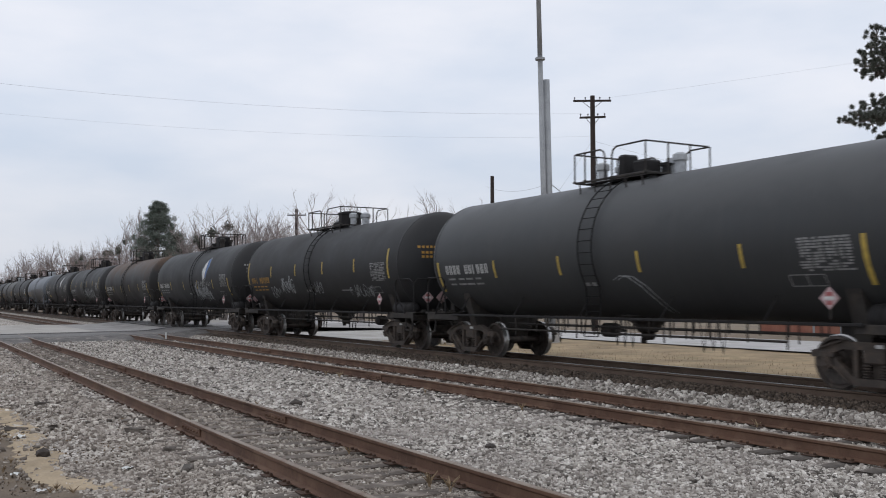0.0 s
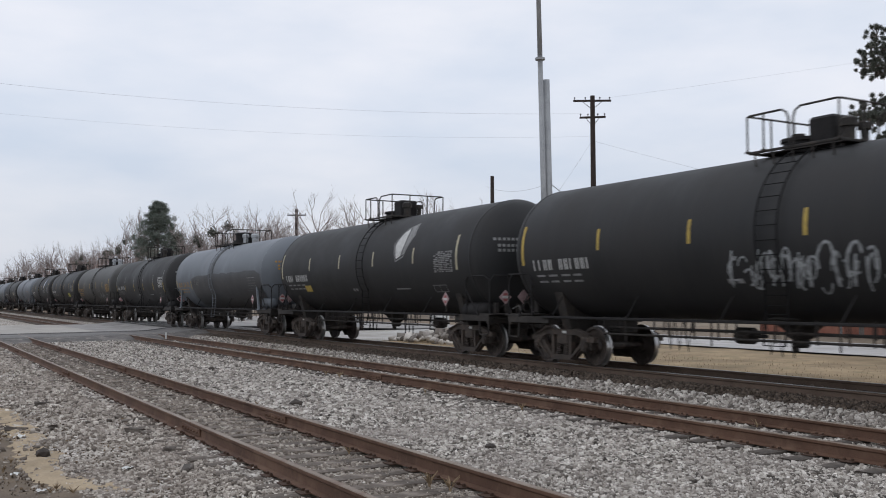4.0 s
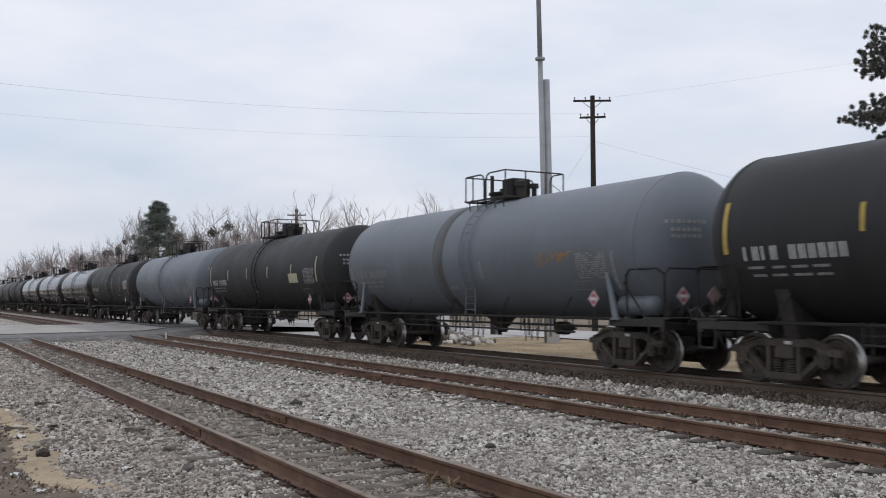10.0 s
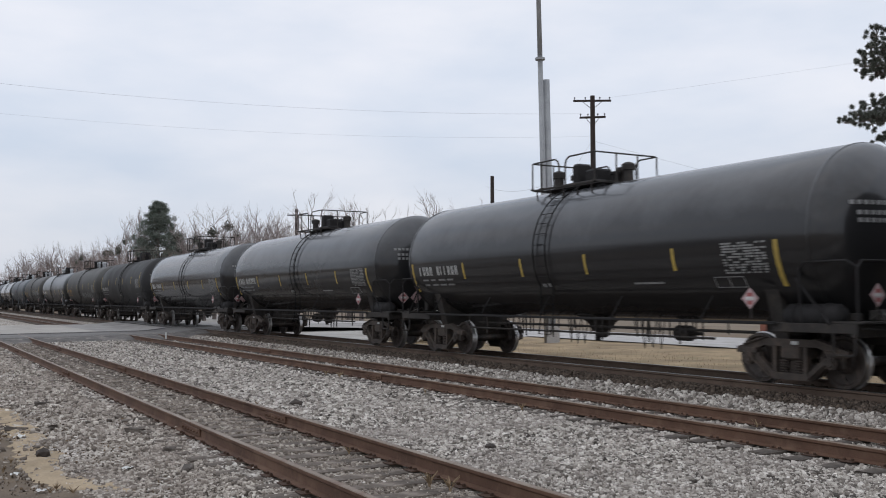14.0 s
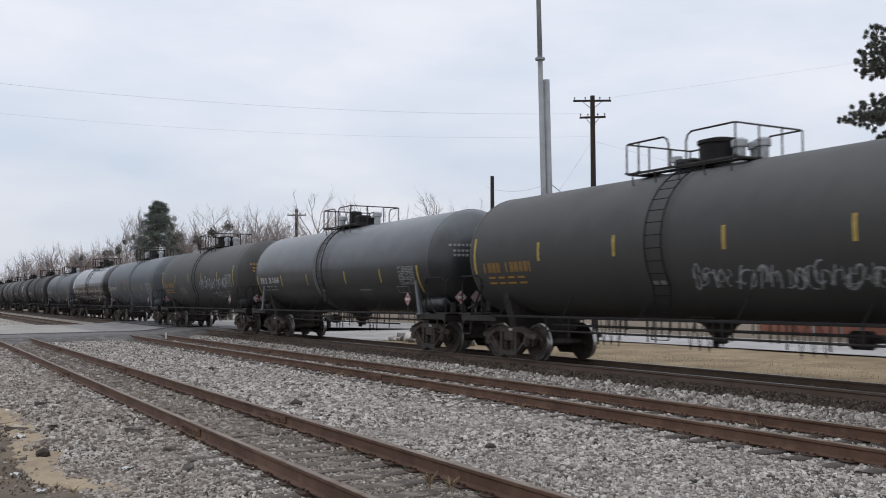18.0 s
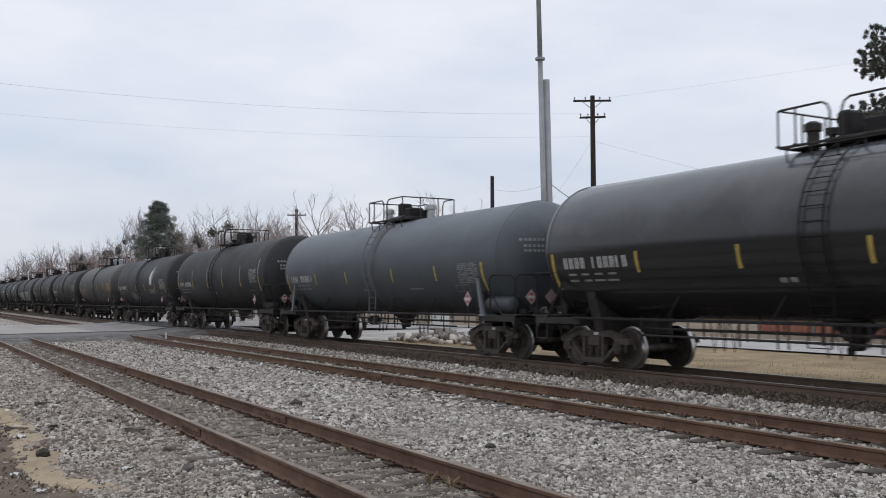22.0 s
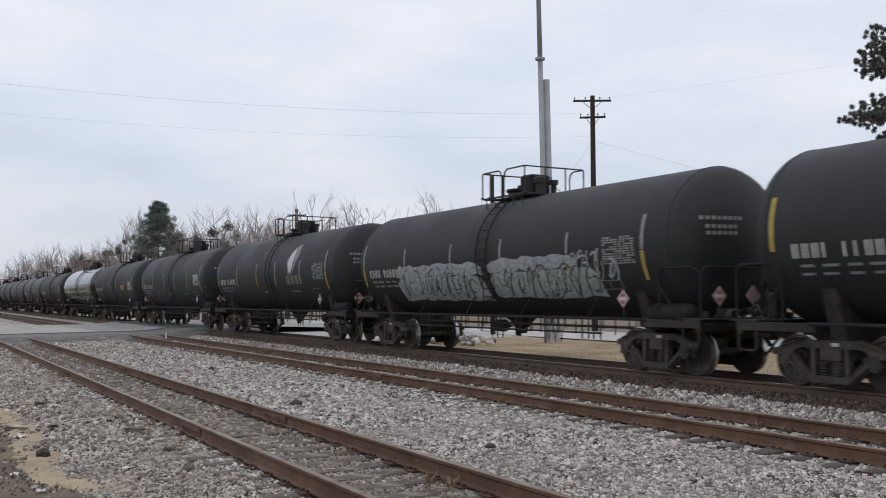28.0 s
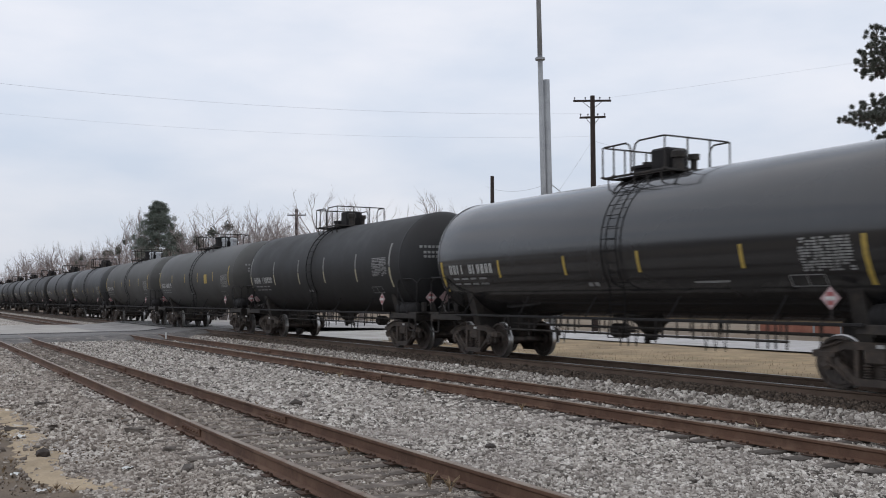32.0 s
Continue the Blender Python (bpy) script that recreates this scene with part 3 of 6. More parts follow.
def railway_track(label, y, z, rail_mat, head_mat, tie_mat, x0, x1, near, joints, plate_mat):
    """Two rails on ties: single ties in the stretch near, the rest joined."""
    t = empty_thing("railway_track", pose(0, y, z), label, "railway track", "parallel railway tracks", "structure")
    for s in (-0.7535, 0.7535):
        place("rail", rail_mesh("rail", x0, x1, rail_mat, head_mat), t, pose(0, s, 0))
    meshes = [tie_mesh(tie_mat, k) for k in range(6)]
    plate = plate_mesh(plate_mat)
    rng = random.Random(int(y * 10))
    x, k = near[0], 0
    while x < near[1]:
        p = place("tie", meshes[k % 6], t, pose(x + rng.uniform(-0.03, 0.03), rng.uniform(-0.05, 0.05), rng.uniform(-0.012, 0.004), 0, 0, rng.uniform(-1.5, 1.5)))
        if x > -26:
            for s in (-0.7535, 0.7535):
                place("tie_plate", plate, t, pose(x, s, 0))
        x += 0.53
        k += 1
    bm = bmesh.new()
    for a, b in ((x0, near[0] - 0.5), (near[1] + 0.3, x1)):
        x = a
        while x < b:
            vs = [bm.verts.new((x + dx, dy, dz)) for dx in (-0.115, 0.115) for dy in (-1.3, 1.3) for dz in (-0.36, -0.19)]
            for f in ((0, 1, 3, 2), (4, 6, 7, 5), (0, 4, 5, 1), (2, 3, 7, 6), (1, 5, 7, 3)):
                bm.faces.new([vs[i] for i in f])
            x += 0.53
    tagged(part("far_ties", bm, tie_mat, t), kind="stuff")
    if joints:
        jm = joint_mesh(rail_mat)
        for x, s in joints:
            place("joint_bar", jm, t, pose(x, s * 0.7535, 0))
    return t


railway_track("rusty disused siding track with ties sunk in stone", NEAR_Y, 0.0, M["rust"], M["rust_head"], M["near_tie"], -700, 700, (-54, 0),
              [(-13.5, -1), (-14.2, 1), (-25.4, -1), (-26.1, 1), (-37.3, -1), (-38.0, 1)], M["rust_dark"])
railway_track("rusty brown passing track on clean grey ballast", MID_Y, 0.0, M["rust"], M["rust_head"], M["tie"], -700, 700, (-54, -4),
              [(-20.5, -1), (-32.5, 1), (-44.5, -1)], M["rust_dark"])
railway_track("busy main track with dark oily ties and rails", TRAIN_Y, RAIL_Z, M["train_rail"], M["rail_head"], M["dark_tie"], -900, 900, (-54, -6), [], M["dark_tie"])

# the road over the tracks: pale slab, greyer asphalt between the tracks, patched apron with a dark edge
def road_height(x, y):
    return 0.005 + (RAIL_Z - 0.017) * min(1.0, max(0.0, (y - 11.8) / 1.7)) - 0.38 * max(0.0, (y - 17.0) / 12.0) * (y < 29) - 0.38 * (y >= 29)


def slanted(name, x0, x1, skew0, skew1, ys, lift, material, label):
    """A road sheet whose two edges each follow their own slant."""
    ob = sheet(name, steps((0.0, 1.0, 0.1)), ys, lambda x, y: road_height(x, y) + lift, material, label)
    for v in ob.data.vertices:
        u, yy = v.co.x, min(v.co.y, 16.0) - 4.0
        v.co.x = (x0 + skew0 * yy) * (1 - u) + (x1 + skew1 * yy) * u
    return ob


slanted("road", -71.0, -52.5, 0.0, -0.22, steps((9.2, 36, 0.4)), 0.0, M["asphalt"], "worn grey asphalt road crossing the railway")
slanted("road_slab", -71.0, -52.5, 0.0, -0.22, steps((-40, 0, 4), (0, 9.3, 0.5)) + [9.3], 0.004, M["slab"], "pale concrete slab of the road before the tracks")
slanted("road_apron", -52.5, -47.6, -0.22, -0.22, steps((-10, 0, 4), (0, 17, 0.5)), -0.006, M["apron"], "patched grey asphalt at the edge of the road crossing")
edge = slanted("road_edge", -47.6, -45.4, -0.22, -0.22, steps((-10, 0, 4), (0, 17, 0.5)), -0.008, M["edge_asphalt"], "dark crumbling asphalt edge sloping down to the ballast")
for v in edge.data.vertices:
    u = (v.co.x + 47.6 + 0.22 * (min(v.co.y, 16.0) - 4.0)) / 2.2
    v.co.z -= (0.25 + 0.05 * noise.noise((v.co.y * 1.3, 5.0, 0.0))) * max(0.0, u) ** 1.3
slanted("road_joint", -52.9, -52.2, -0.22, -0.22, steps((2, 17, 0.5)), 0.010, M["tar"], "dark tarred joint between slab and apron")
bm = bmesh.new()
for w0, w1 in ((-1.45, -0.85), (-0.62, 0.62), (0.85, 1.45)):
    for k in range(4):
        add_box(bm, (-70.4 + k * 3.65 + 1.8, (w0 + w1) / 2, 0.0), (3.6, w1 - w0, 0.02), 0.004)
tagged(part("crossing_panels", bm, M["panel_asphalt"], None, m=pose(0, TRAIN_Y, RAIL_Z)), "dark grade crossing panels between the rails", kind="structure")

# beyond the train: dry lawn, pale road, pale lot
sheet("lawn", steps((-42, 40, 1.0)), steps((17.2, 29.4, 0.45)), lambda x, y: -0.30 + 0.05 * noise.noise((x * 0.4, y * 0.4, 7)), M["grass_soil"],
      "dry tan winter grass strip behind the railway", 0.02)
sheet("side_road", [-400, -200, -100, -60, -40, -20, 0, 40, 150], [29.2, 31, 34, 36.8], lambda x, y: -0.25, M["concrete"], "pale concrete road beyond the grass")
sheet("gravel_lot", steps((-140, -41.5, 4.0)), [17.25, 19, 21, 23, 26.2, 29.4], lambda x, y: -0.27, M["lot"], "pale gravel lot beside the crossing", 0.02)


def dry_grass(name, x0, x1, y0, y1, count, label):
    """Dead blades of grass, thick along the foot of the railway bank and thin over the lawn."""
    rng = np.random.default_rng(58)
    x, u = rng.uniform(x0, x1, count), rng.random(count) ** 2.2
    y = y0 + (y1 - y0) * u
    h = rng.uniform(0.03, 0.12, count) * (1.0 - 0.6 * u)
    a, lean = rng.uniform(0, 6.283, count), rng.uniform(0.1, 0.6, count) * h
    base = np.stack([x, y, np.full(count, -0.34)], -1)
    side = np.stack([np.cos(a), np.sin(a), 0 * a], -1) * 0.012
    tip = base + np.stack([np.sin(a) * lean, -np.cos(a) * lean, h + 0.04], -1)
    v = np.stack([base - side, base + side, tip], 1).reshape(-1, 3)
    me = bpy.data.meshes.new(name)
    me.from_pydata([tuple(p) for p in v.tolist()], [], [(3 * k, 3 * k + 1, 3 * k + 2) for k in range(count)])
    me.materials.append(M["blade"])
    return tagged(new(name, me), label, "grass", kind="stuff")


dry_grass("dry_grass", -44, -2, 17.2, 26.0, 9000, "dead tan grass along the foot of the railway bank")


def sand_sheet(path, widths, material, label):
    """Sand lying in a ragged strip along a path: it dips under the dirt where it thins out."""
    xs, ys = steps((-26, -9.6, 0.08)), steps((0.9, 3.1, 0.05))

    def height(x, y):
        for (x0, y0), (x1, y1), w0, w1 in zip(path, path[1:], widths, widths[1:]):
            if x0 <= x <= x1:
                k = (x - x0) / (x1 - x0)
                off = (y - y0 - (y1 - y0) * k) / (w0 + (w1 - w0) * k)
                ragged = 0.03 * noise.noise((x * 3.0, y * 3.0, 4)) + 0.022 * noise.noise((x * 11, y * 11, 9))
                return -0.335 + 0.03 * noise.noise((x * 0.8, y * 0.8, 1)) + 0.02 * noise.noise((x * 2.1, y * 2.1, 0)) + 0.03 * (1 - off * off) + ragged
        return -0.45
    return sheet("sand_patch", xs, ys, lambda x, y: max(height(x, y), -0.46), material, label)


sand_sheet([(-24, 1.35), (-20, 1.55), (-17, 1.7), (-15, 1.72), (-13.6, 1.68), (-12.4, 1.55), (-11.5, 1.72), (-10.9, 2.0), (-10.2, 2.3)],
           [0.14, 0.26, 0.26, 0.30, 0.34, 0.24, 0.3, 0.3, 0.12], M["sand"], "yellow sand washed out beside the ballast")


# ---- the tank cars ----
RAD, AXIS_Z = 1.60, 2.68          # tank radius, axis above the rail
HEAD = 0.74                       # depth of the dished ends
END = 1.22                        # coupler face to the seam of the dished end
cache = {}
# where the deck stands along each car, from its middle
DOME_AT = {0: -0.38, 1: -0.13, 2: 0.41, 3: -0.55, 4: 0.45, 5: 0.35, 6: -0.36, 7: 0.44, 8: 0.02, 9: 0.32, 10: -0.42, 11: 0.41, 12: -0.38, 13: -0.56, 14: 0.32, 15:
           -0.47, 16: 0.1, 17: 0.1, 18: 0.37, 19: -0.39, 20: -0.36, 21: -0.12, 22: 0.54, 23: 0.19, 24: 0.14, 25: -0.55, 26: -0.5, 27: -0.18, 28: 0.02, 29: 0.01,
           30: 0.33, 31: 0.32, 32: 0.41, 33: 0.34, 34: 0.32, 35: -0.11}


def cached(key, make):
    if key not in cache:
        cache[key] = make()
    return cache[key]


def tank_mesh(length):
    h = length / 2 - END
    bm = bmesh.new()
    prof = [(-h - HEAD * math.sin(a), RAD * math.cos(a)) for a in [radians(d) for d in (89.0, 80, 70, 60, 50, 40, 30, 20, 10)]]
    body = [(-h + 2 * h * k / 12, RAD) for k in range(13)]
    prof = prof + body + [(-x, r) for x, r in prof[::-1]]
    add_lathe(bm, prof, 64)
    return mesh_of("tank", bm, M["black"], True)


def ring_mesh():
    bm = bmesh.new()
    add_lathe(bm, [(-0.03, RAD - 0.01), (-0.026, RAD + 0.007), (0.026, RAD + 0.007), (0.03, RAD - 0.01)], 64)
    return mesh_of("weld_band", bm, M["black"], True)


def wheelset_mesh():
    bm = bmesh.new()
    for s in (-1, 1):
        y = s * 0.7175
        o = lambda d: y + s * d
        prof = [(o(-0.10), 0.10), (o(-0.10), 0.15), (o(-0.045), 0.19), (o(-0.05), 0.36), (o(-0.075), 0.39), (o(-0.075), 0.482), (o(-0.048), 0.482), (o(-0.038), 0.458),
                (o(0.065), 0.452), (o(0.068), 0.40), (o(0.03), 0.37), (o(0.01), 0.20), (o(0.06), 0.16), (o(0.06), 0.10)]
        fs = add_lathe(bm, prof if s > 0 else prof[::-1], 28, "Y")
        for f in fs:
            c = f.calc_center_median()
            if math.hypot(c.x, c.z) > 0.435:
                f.material_index = 1
        for k in range(5):      # cast marks on the plate, so that the turning shows
            a = 2 * math.pi * k / 5
            add_box(bm, (0.29 * math.cos(a), o(0.025), 0.29 * math.sin(a)), (0.07, 0.02, 0.03), 0.0)
    add_rod(bm, (0, -1.08, 0), (0, 1.08, 0), 0.085, n=14)
    return mesh_of("wheelset", bm, [M["wheel"], M["tread"]])


def side_frame_mesh():
    """Cast truck frame: an arched top member, straight slanting bottom members down to the spring seat, columns, pedestal ends with bearing caps."""
    bm = bmesh.new()
    top = [(-1.20, 0.55), (-1.20, 0.66), (-0.98, 0.71), (-0.56, 0.83), (0.56, 0.83), (0.98, 0.71), (1.20, 0.66), (1.20, 0.55), (0.96, 0.56), (0.58, 0.70), (-0.58, 0.70), (-0.96, 0.56)]
    add_prism(bm, top, -0.06, 0.06)
    add_prism(bm, [(-0.44, 0.115), (0.44, 0.115), (0.40, 0.235), (-0.40, 0.235)], -0.085, 0.085)
    for s in (-1, 1):
        leg = [(s * 0.36, 0.235), (s * 0.44, 0.12), (s * 0.93, 0.50), (s * 0.80, 0.60)]
        add_prism(bm, leg if s > 0 else leg[::-1], -0.055, 0.055)
        # the flange along the slanting member, and the lip under the arch
        add_box(bm, (s * 0.66, -0.04, 0.345), (0.66, 0.17, 0.028), 0.006, 0, Matrix.Rotation(radians(-38 * s), 3, "Y"))
        add_box(bm, (s * 0.78, -0.03, 0.775), (0.50, 0.16, 0.025), 0.005, 0, Matrix.Rotation(radians(16 * s), 3, "Y"))
        add_box(bm, (s * 0.33, 0, 0.46), (0.08, 0.15, 0.48), 0.012)
        add_box(bm, (s * 0.889, 0, 0.60), (0.30, 0.17, 0.12), 0.02)
        for d in (-0.19, 0.19):
            add_box(bm, (s * 0.889 + d, 0, 0.47), (0.05, 0.12, 0.20), 0.01)
        add_rod(bm, (s * 0.889, -0.12, 0.457), (s * 0.889, 0.10, 0.457), 0.115, n=14)
        add_rod(bm, (s * 0.889, -0.15, 0.457), (s * 0.889, -0.12, 0.457), 0.075, n=10)
        for j in range(3):
            w = 2.1 * j + 0.4
            add_rod(bm, (s * 0.889 + 0.05 * math.cos(w), -0.165, 0.457 + 0.05 * math.sin(w)), (s * 0.889 + 0.05 * math.cos(w), -0.15, 0.457 + 0.05 * math.sin(w)), 0.018, n=6)
    bmesh.ops.recalc_face_normals(bm, faces=bm.faces)
    return mesh_of("side_frame", bm, M["truck"])


def truck_mark_mesh():
    bm = bmesh.new()
    add_box(bm, (0, 0, 0), (0.14, 0.012, 0.06), 0.002)
    return mesh_of("truck_stencil", bm, M["white"])


def bolster_mesh():
    bm = bmesh.new()
    add_box(bm, (0, 0, 0.60), (0.42, 2.1, 0.26), 0.03)
    add_rod(bm, (0, 0, 0.70), (0, 0, 0.80), 0.2, n=16)
    for t in (-1, 1):
        add_box(bm, (0, t * 0.90, 0.36), (0.56, 0.06, 0.30), 0.01)
    for s in (-1, 1):
        add_box(bm, (s * 0.42, 0, 0.38), (0.07, 1.7, 0.12), 0.01)
        for t in (-1, 1):
            add_box(bm, (s * 0.43, t * 0.72, 0.40), (0.06, 0.12, 0.28), 0.01)
    return mesh_of("truck", bm, M["truck"])


def spring_mesh():
    bm = bmesh.new()
    prof = [(0.24, 0.05)]
    for k in range(5):
        prof += [(0.255 + 0.046 * k, 0.078), (0.272 + 0.046 * k, 0.078), (0.282 + 0.046 * k, 0.05)]
    add_lathe(bm, prof, 10, "Z")
    return mesh_of("spring", bm, M["truck"])


def coupler_mesh():
    bm = bmesh.new()
    add_box(bm, (-0.30, 0, 0.88), (0.60, 0.14, 0.17), 0.02)
    add_box(bm, (-0.02, 0.03, 0.88), (0.22, 0.30, 0.27), 0.04)
    add_box(bm, (0.04, -0.13, 0.88), (0.14, 0.10, 0.24), 0.03)
    add_path(bm, [(-0.35, 0.22, 0.80), (-0.15, 0.24, 0.55), (0.0, 0.18, 0.45)], 0.028, 6)
    return mesh_of("coupler", bm, M["steel"])


def sill_mesh():
    """Stub sill under a tank end with its draft box, saddle and end beam; the end faces +x at 0."""
    bm = bmesh.new()
    add_box(bm, (-1.9, 0, 0.93), (2.9, 0.46, 0.36), 0.02)
    outline = [(-1.0, 0.80), (1.0, 0.80), (1.28, 1.75), (1.1, 1.70), (0.62, 1.30), (0.0, 1.16), (-0.62, 1.30), (-1.1, 1.70), (-1.28, 1.75)]
    a = [bm.verts.new((-2.45, y, z)) for y, z in outline]
    b = [bm.verts.new((-2.15, y, z)) for y, z in outline]
    n = len(outline)
    bm.faces.new(a)
    bm.faces.new(b[::-1])
    for i in range(n):
        bm.faces.new((a[i], b[i], b[(i + 1) % n], a[(i + 1) % n]))
    add_box(bm, (-0.52, 0, 1.02), (0.12, 2.9, 0.22), 0.015)
    for s in (-1, 1):
        add_box(bm, (-1.3, s * 1.42, 1.05), (1.7, 0.07, 0.16), 0.01)
        add_box(bm, (-1.9, s * 0.9, 1.00), (0.10, 1.0, 0.14), 0.01)
    bmesh.ops.recalc_face_normals(bm, faces=bm.faces)
    return mesh_of("stub_sill", bm, M["steel"])


def end_deck_mesh():
    bm = bmesh.new()
    add_box(bm, (-0.62, 0, 1.15), (0.62, 2.9, 0.035), 0.006)
    return mesh_of("end_deck", bm, M["steel"])


def sill_step_mesh():
    bm = bmesh.new()
    add_path(bm, [(-0.92, 1.43, 1.12), (-0.90, 1.44, 0.66), (-0.86, 1.44, 0.62), (-0.54, 1.44, 0.62), (-0.50, 1.44, 0.66), (-0.48, 1.43, 1.12)], 0.024)
    return mesh_of("sill_step", bm, M["steel"])


def end_rail_mesh():
    bm = bmesh.new()
    pts = [(-0.45, -1.42, 1.15), (-0.45, -1.42, 2.02), (-0.45, -1.30, 2.16), (-0.45, 1.30, 2.16), (-0.45, 1.42, 2.02), (-0.45, 1.42, 1.15)]
    add_path(bm, pts, 0.022)
    return mesh_of("end_handrail", bm, M["black_steel"])


def grab_rail_mesh():
    """The side rail of the end deck, bent down to the deck behind the ladder."""
    bm = bmesh.new()
    add_path(bm, [(-0.45, 1.44, 2.05), (-0.60, 1.50, 2.16), (-1.40, 1.50, 2.16), (-1.52, 1.50, 2.04), (-1.52, 1.46, 1.15)], 0.022)
    return mesh_of("grab_rail", bm, M["black_steel"])


def brace_mesh():
    bm = bmesh.new()
    add_path(bm, [(-0.95, 1.47, 1.12), (-1.6, 1.49, 1.9)], 0.022)
    return mesh_of("brace", bm, M["black_steel"])


def reservoir_mesh():
    bm = bmesh.new()
    add_lathe(bm, [(-0.58, 0.05), (-0.55, 0.17), (-0.48, 0.22), (0.48, 0.22), (0.55, 0.17), (0.58, 0.05)], 18, "X")
    for x in (-0.3, 0.3):
        add_lathe(bm, [(x - 0.03, 0.235), (x + 0.03, 0.235)], 18, "X")
        add_box(bm, (x, 0, -0.28), (0.06, 0.34, 0.10))
    return mesh_of("air_reservoir", bm, M["black_steel"], True)


def saddle_post_mesh():
    """A slanting plate from the side beam up to the flank, with its foot."""
    bm = bmesh.new()
    add_prism(bm, [(-0.20, 1.10), (-0.04, 1.10), (0.20, 2.10), (0.10, 2.10)], -1.50, -1.44)
    add_box(bm, (-0.12, -1.46, 1.12), (0.26, 0.14, 0.05), 0.008)
    bmesh.ops.recalc_face_normals(bm, faces=bm.faces)
    return mesh_of("saddle_post", bm, M["black"])


def brake_gear_mesh(s, variant):
    """The clutter on an end deck: brake housing and wheel, levers, bent air hoses, uncoupling bar."""
    rng = random.Random(40 + variant + s)
    bm = bmesh.new()
    add_box(bm, (-0.62, 0.55, 1.42), (0.22, 0.34, 0.46), 0.03)
    add_rod(bm, (-0.62, 0.55, 1.17), (-0.62, 0.55, 1.95), 0.035, n=8)
    ring = [(-0.48, 0.55 + 0.27 * math.cos(a), 1.72 + 0.27 * math.sin(a)) for a in [2 * math.pi * k / 14 for k in range(15)]]
    add_path(bm, ring, 0.018, 5)
    for k in range(4):
        a = math.pi * k / 4
        add_rod(bm, (-0.48, 0.55 + 0.27 * math.cos(a), 1.72 + 0.27 * math.sin(a)), (-0.48, 0.55 - 0.27 * math.cos(a), 1.72 - 0.27 * math.sin(a)), 0.01, n=5)
    add_rod(bm, (-0.36, -1.40, 1.06), (-0.36, 0.1, 0.98), 0.018, n=6)
    for k in range(5):
        y = -0.9 + 0.3 * k + rng.uniform(-0.06, 0.06)
        z = rng.uniform(1.22, 1.55)
        add_box(bm, (-0.75 + rng.uniform(-0.15, 0.1), y, (1.17 + z) / 2), (rng.uniform(0.08, 0.2), rng.uniform(0.06, 0.16), z - 1.17), 0.012, 1 if rng.random() < 0.45 else 0)
        add_path(bm, [(-0.6, y, z - 0.1), (-0.45, y + 0.1, z), (-0.32, y + 0.12, z - 0.25), (-0.34, y + 0.05, 1.0)], 0.018, 5, 1 if k % 2 else 0)
    add_path(bm, [(-0.42, -0.30, 0.92), (-0.10, -0.32, 0.86), (0.0, -0.30, 0.62), (0.02, -0.22, 0.50)], 0.026, 6)
    return mesh_of("brake_gear", bm, [M["steel"], M["worn_steel"]])


def side_rail_mesh(length):
    """The grey running rail along one flank, with its brackets."""
    h = length / 2 - 2.0
    bm = bmesh.new()
    add_box(bm, (0, -1.50, 1.12), (2 * h, 0.05, 0.06), 0.012)
    k = -h + 0.4
    while k < h:
        add_path(bm, [(k, -1.50, 1.13), (k + 0.16, -1.30, 1.60)], 0.016, 5)
        k += 2.6
    return mesh_of("side_rail", bm, M["black_steel"])


def brake_rig_mesh(length, variant):
    """Brake pipe and rods under the belly, with hangers and loops."""
    h = length / 2 - 3.3
    rng = random.Random(variant)
    bm = bmesh.new()
    add_rod(bm, (-h, -0.5, 0.90), (h, -0.5, 0.90), 0.03)
    add_rod(bm, (-h * 0.9, -1.1, 0.78), (h * 0.9, -1.1, 0.78), 0.024)
    x = -h * 0.9
    while x < h * 0.9:
        add_path(bm, [(x, -1.1, 0.74 - 0.1 * (rng.random() < 0.3)), (x, -1.1, 1.16)], 0.019, 5)
        x += rng.choice((0.18, 0.24, 0.45, 0.7, 0.9))
    x = -h + 0.3
    while x < h:
        add_path(bm, [(x, -0.5, 0.84), (x, -0.5, 1.22)], 0.016, 5)
        if rng.random() < 0.6:
            add_path(bm, [(x + 0.2, 0.35, 0.66), (x + 0.2, 0.35, 1.15)], 0.016, 5)
        x += rng.uniform(0.55, 1.0)
    c = rng.uniform(-1.2, 1.2) + (2.2 if variant % 2 else -2.2)
    shift(add_lathe(bm, [(c - 0.35, 0.02), (c - 0.33, 0.17), (c + 0.05, 0.17), (c + 0.08, 0.05), (c + 0.4, 0.03)], 14, "X"), (0, 0.1, 0.80))
    for at in (-0.45 * h, 0.05 * h, 0.55 * h):
        for dx in (-0.2, 0.05, 0.3):
            add_path(bm, [(at + dx - 0.11, -1.12, 1.12), (at + dx, -1.12, 0.50 + 0.05 * rng.random()), (at + dx + 0.11, -1.12, 1.12)], 0.012, 5)
    return mesh_of("brake_rigging", bm, M["steel"])


def outlet_mesh():
    bm = bmesh.new()
    add_lathe(bm, [(0.62, 0.12), (0.66, 0.16), (0.78, 0.16), (0.80, 0.22), (0.98, 0.34), (1.16, 0.62), (1.2, 0.62)], 18, "Z")
    add_rod(bm, (-0.12, -0.02, 0.55), (-0.12, -0.02, 0.66), 0.07, n=8)
    return mesh_of("bottom_outlet", bm, M["steel"])


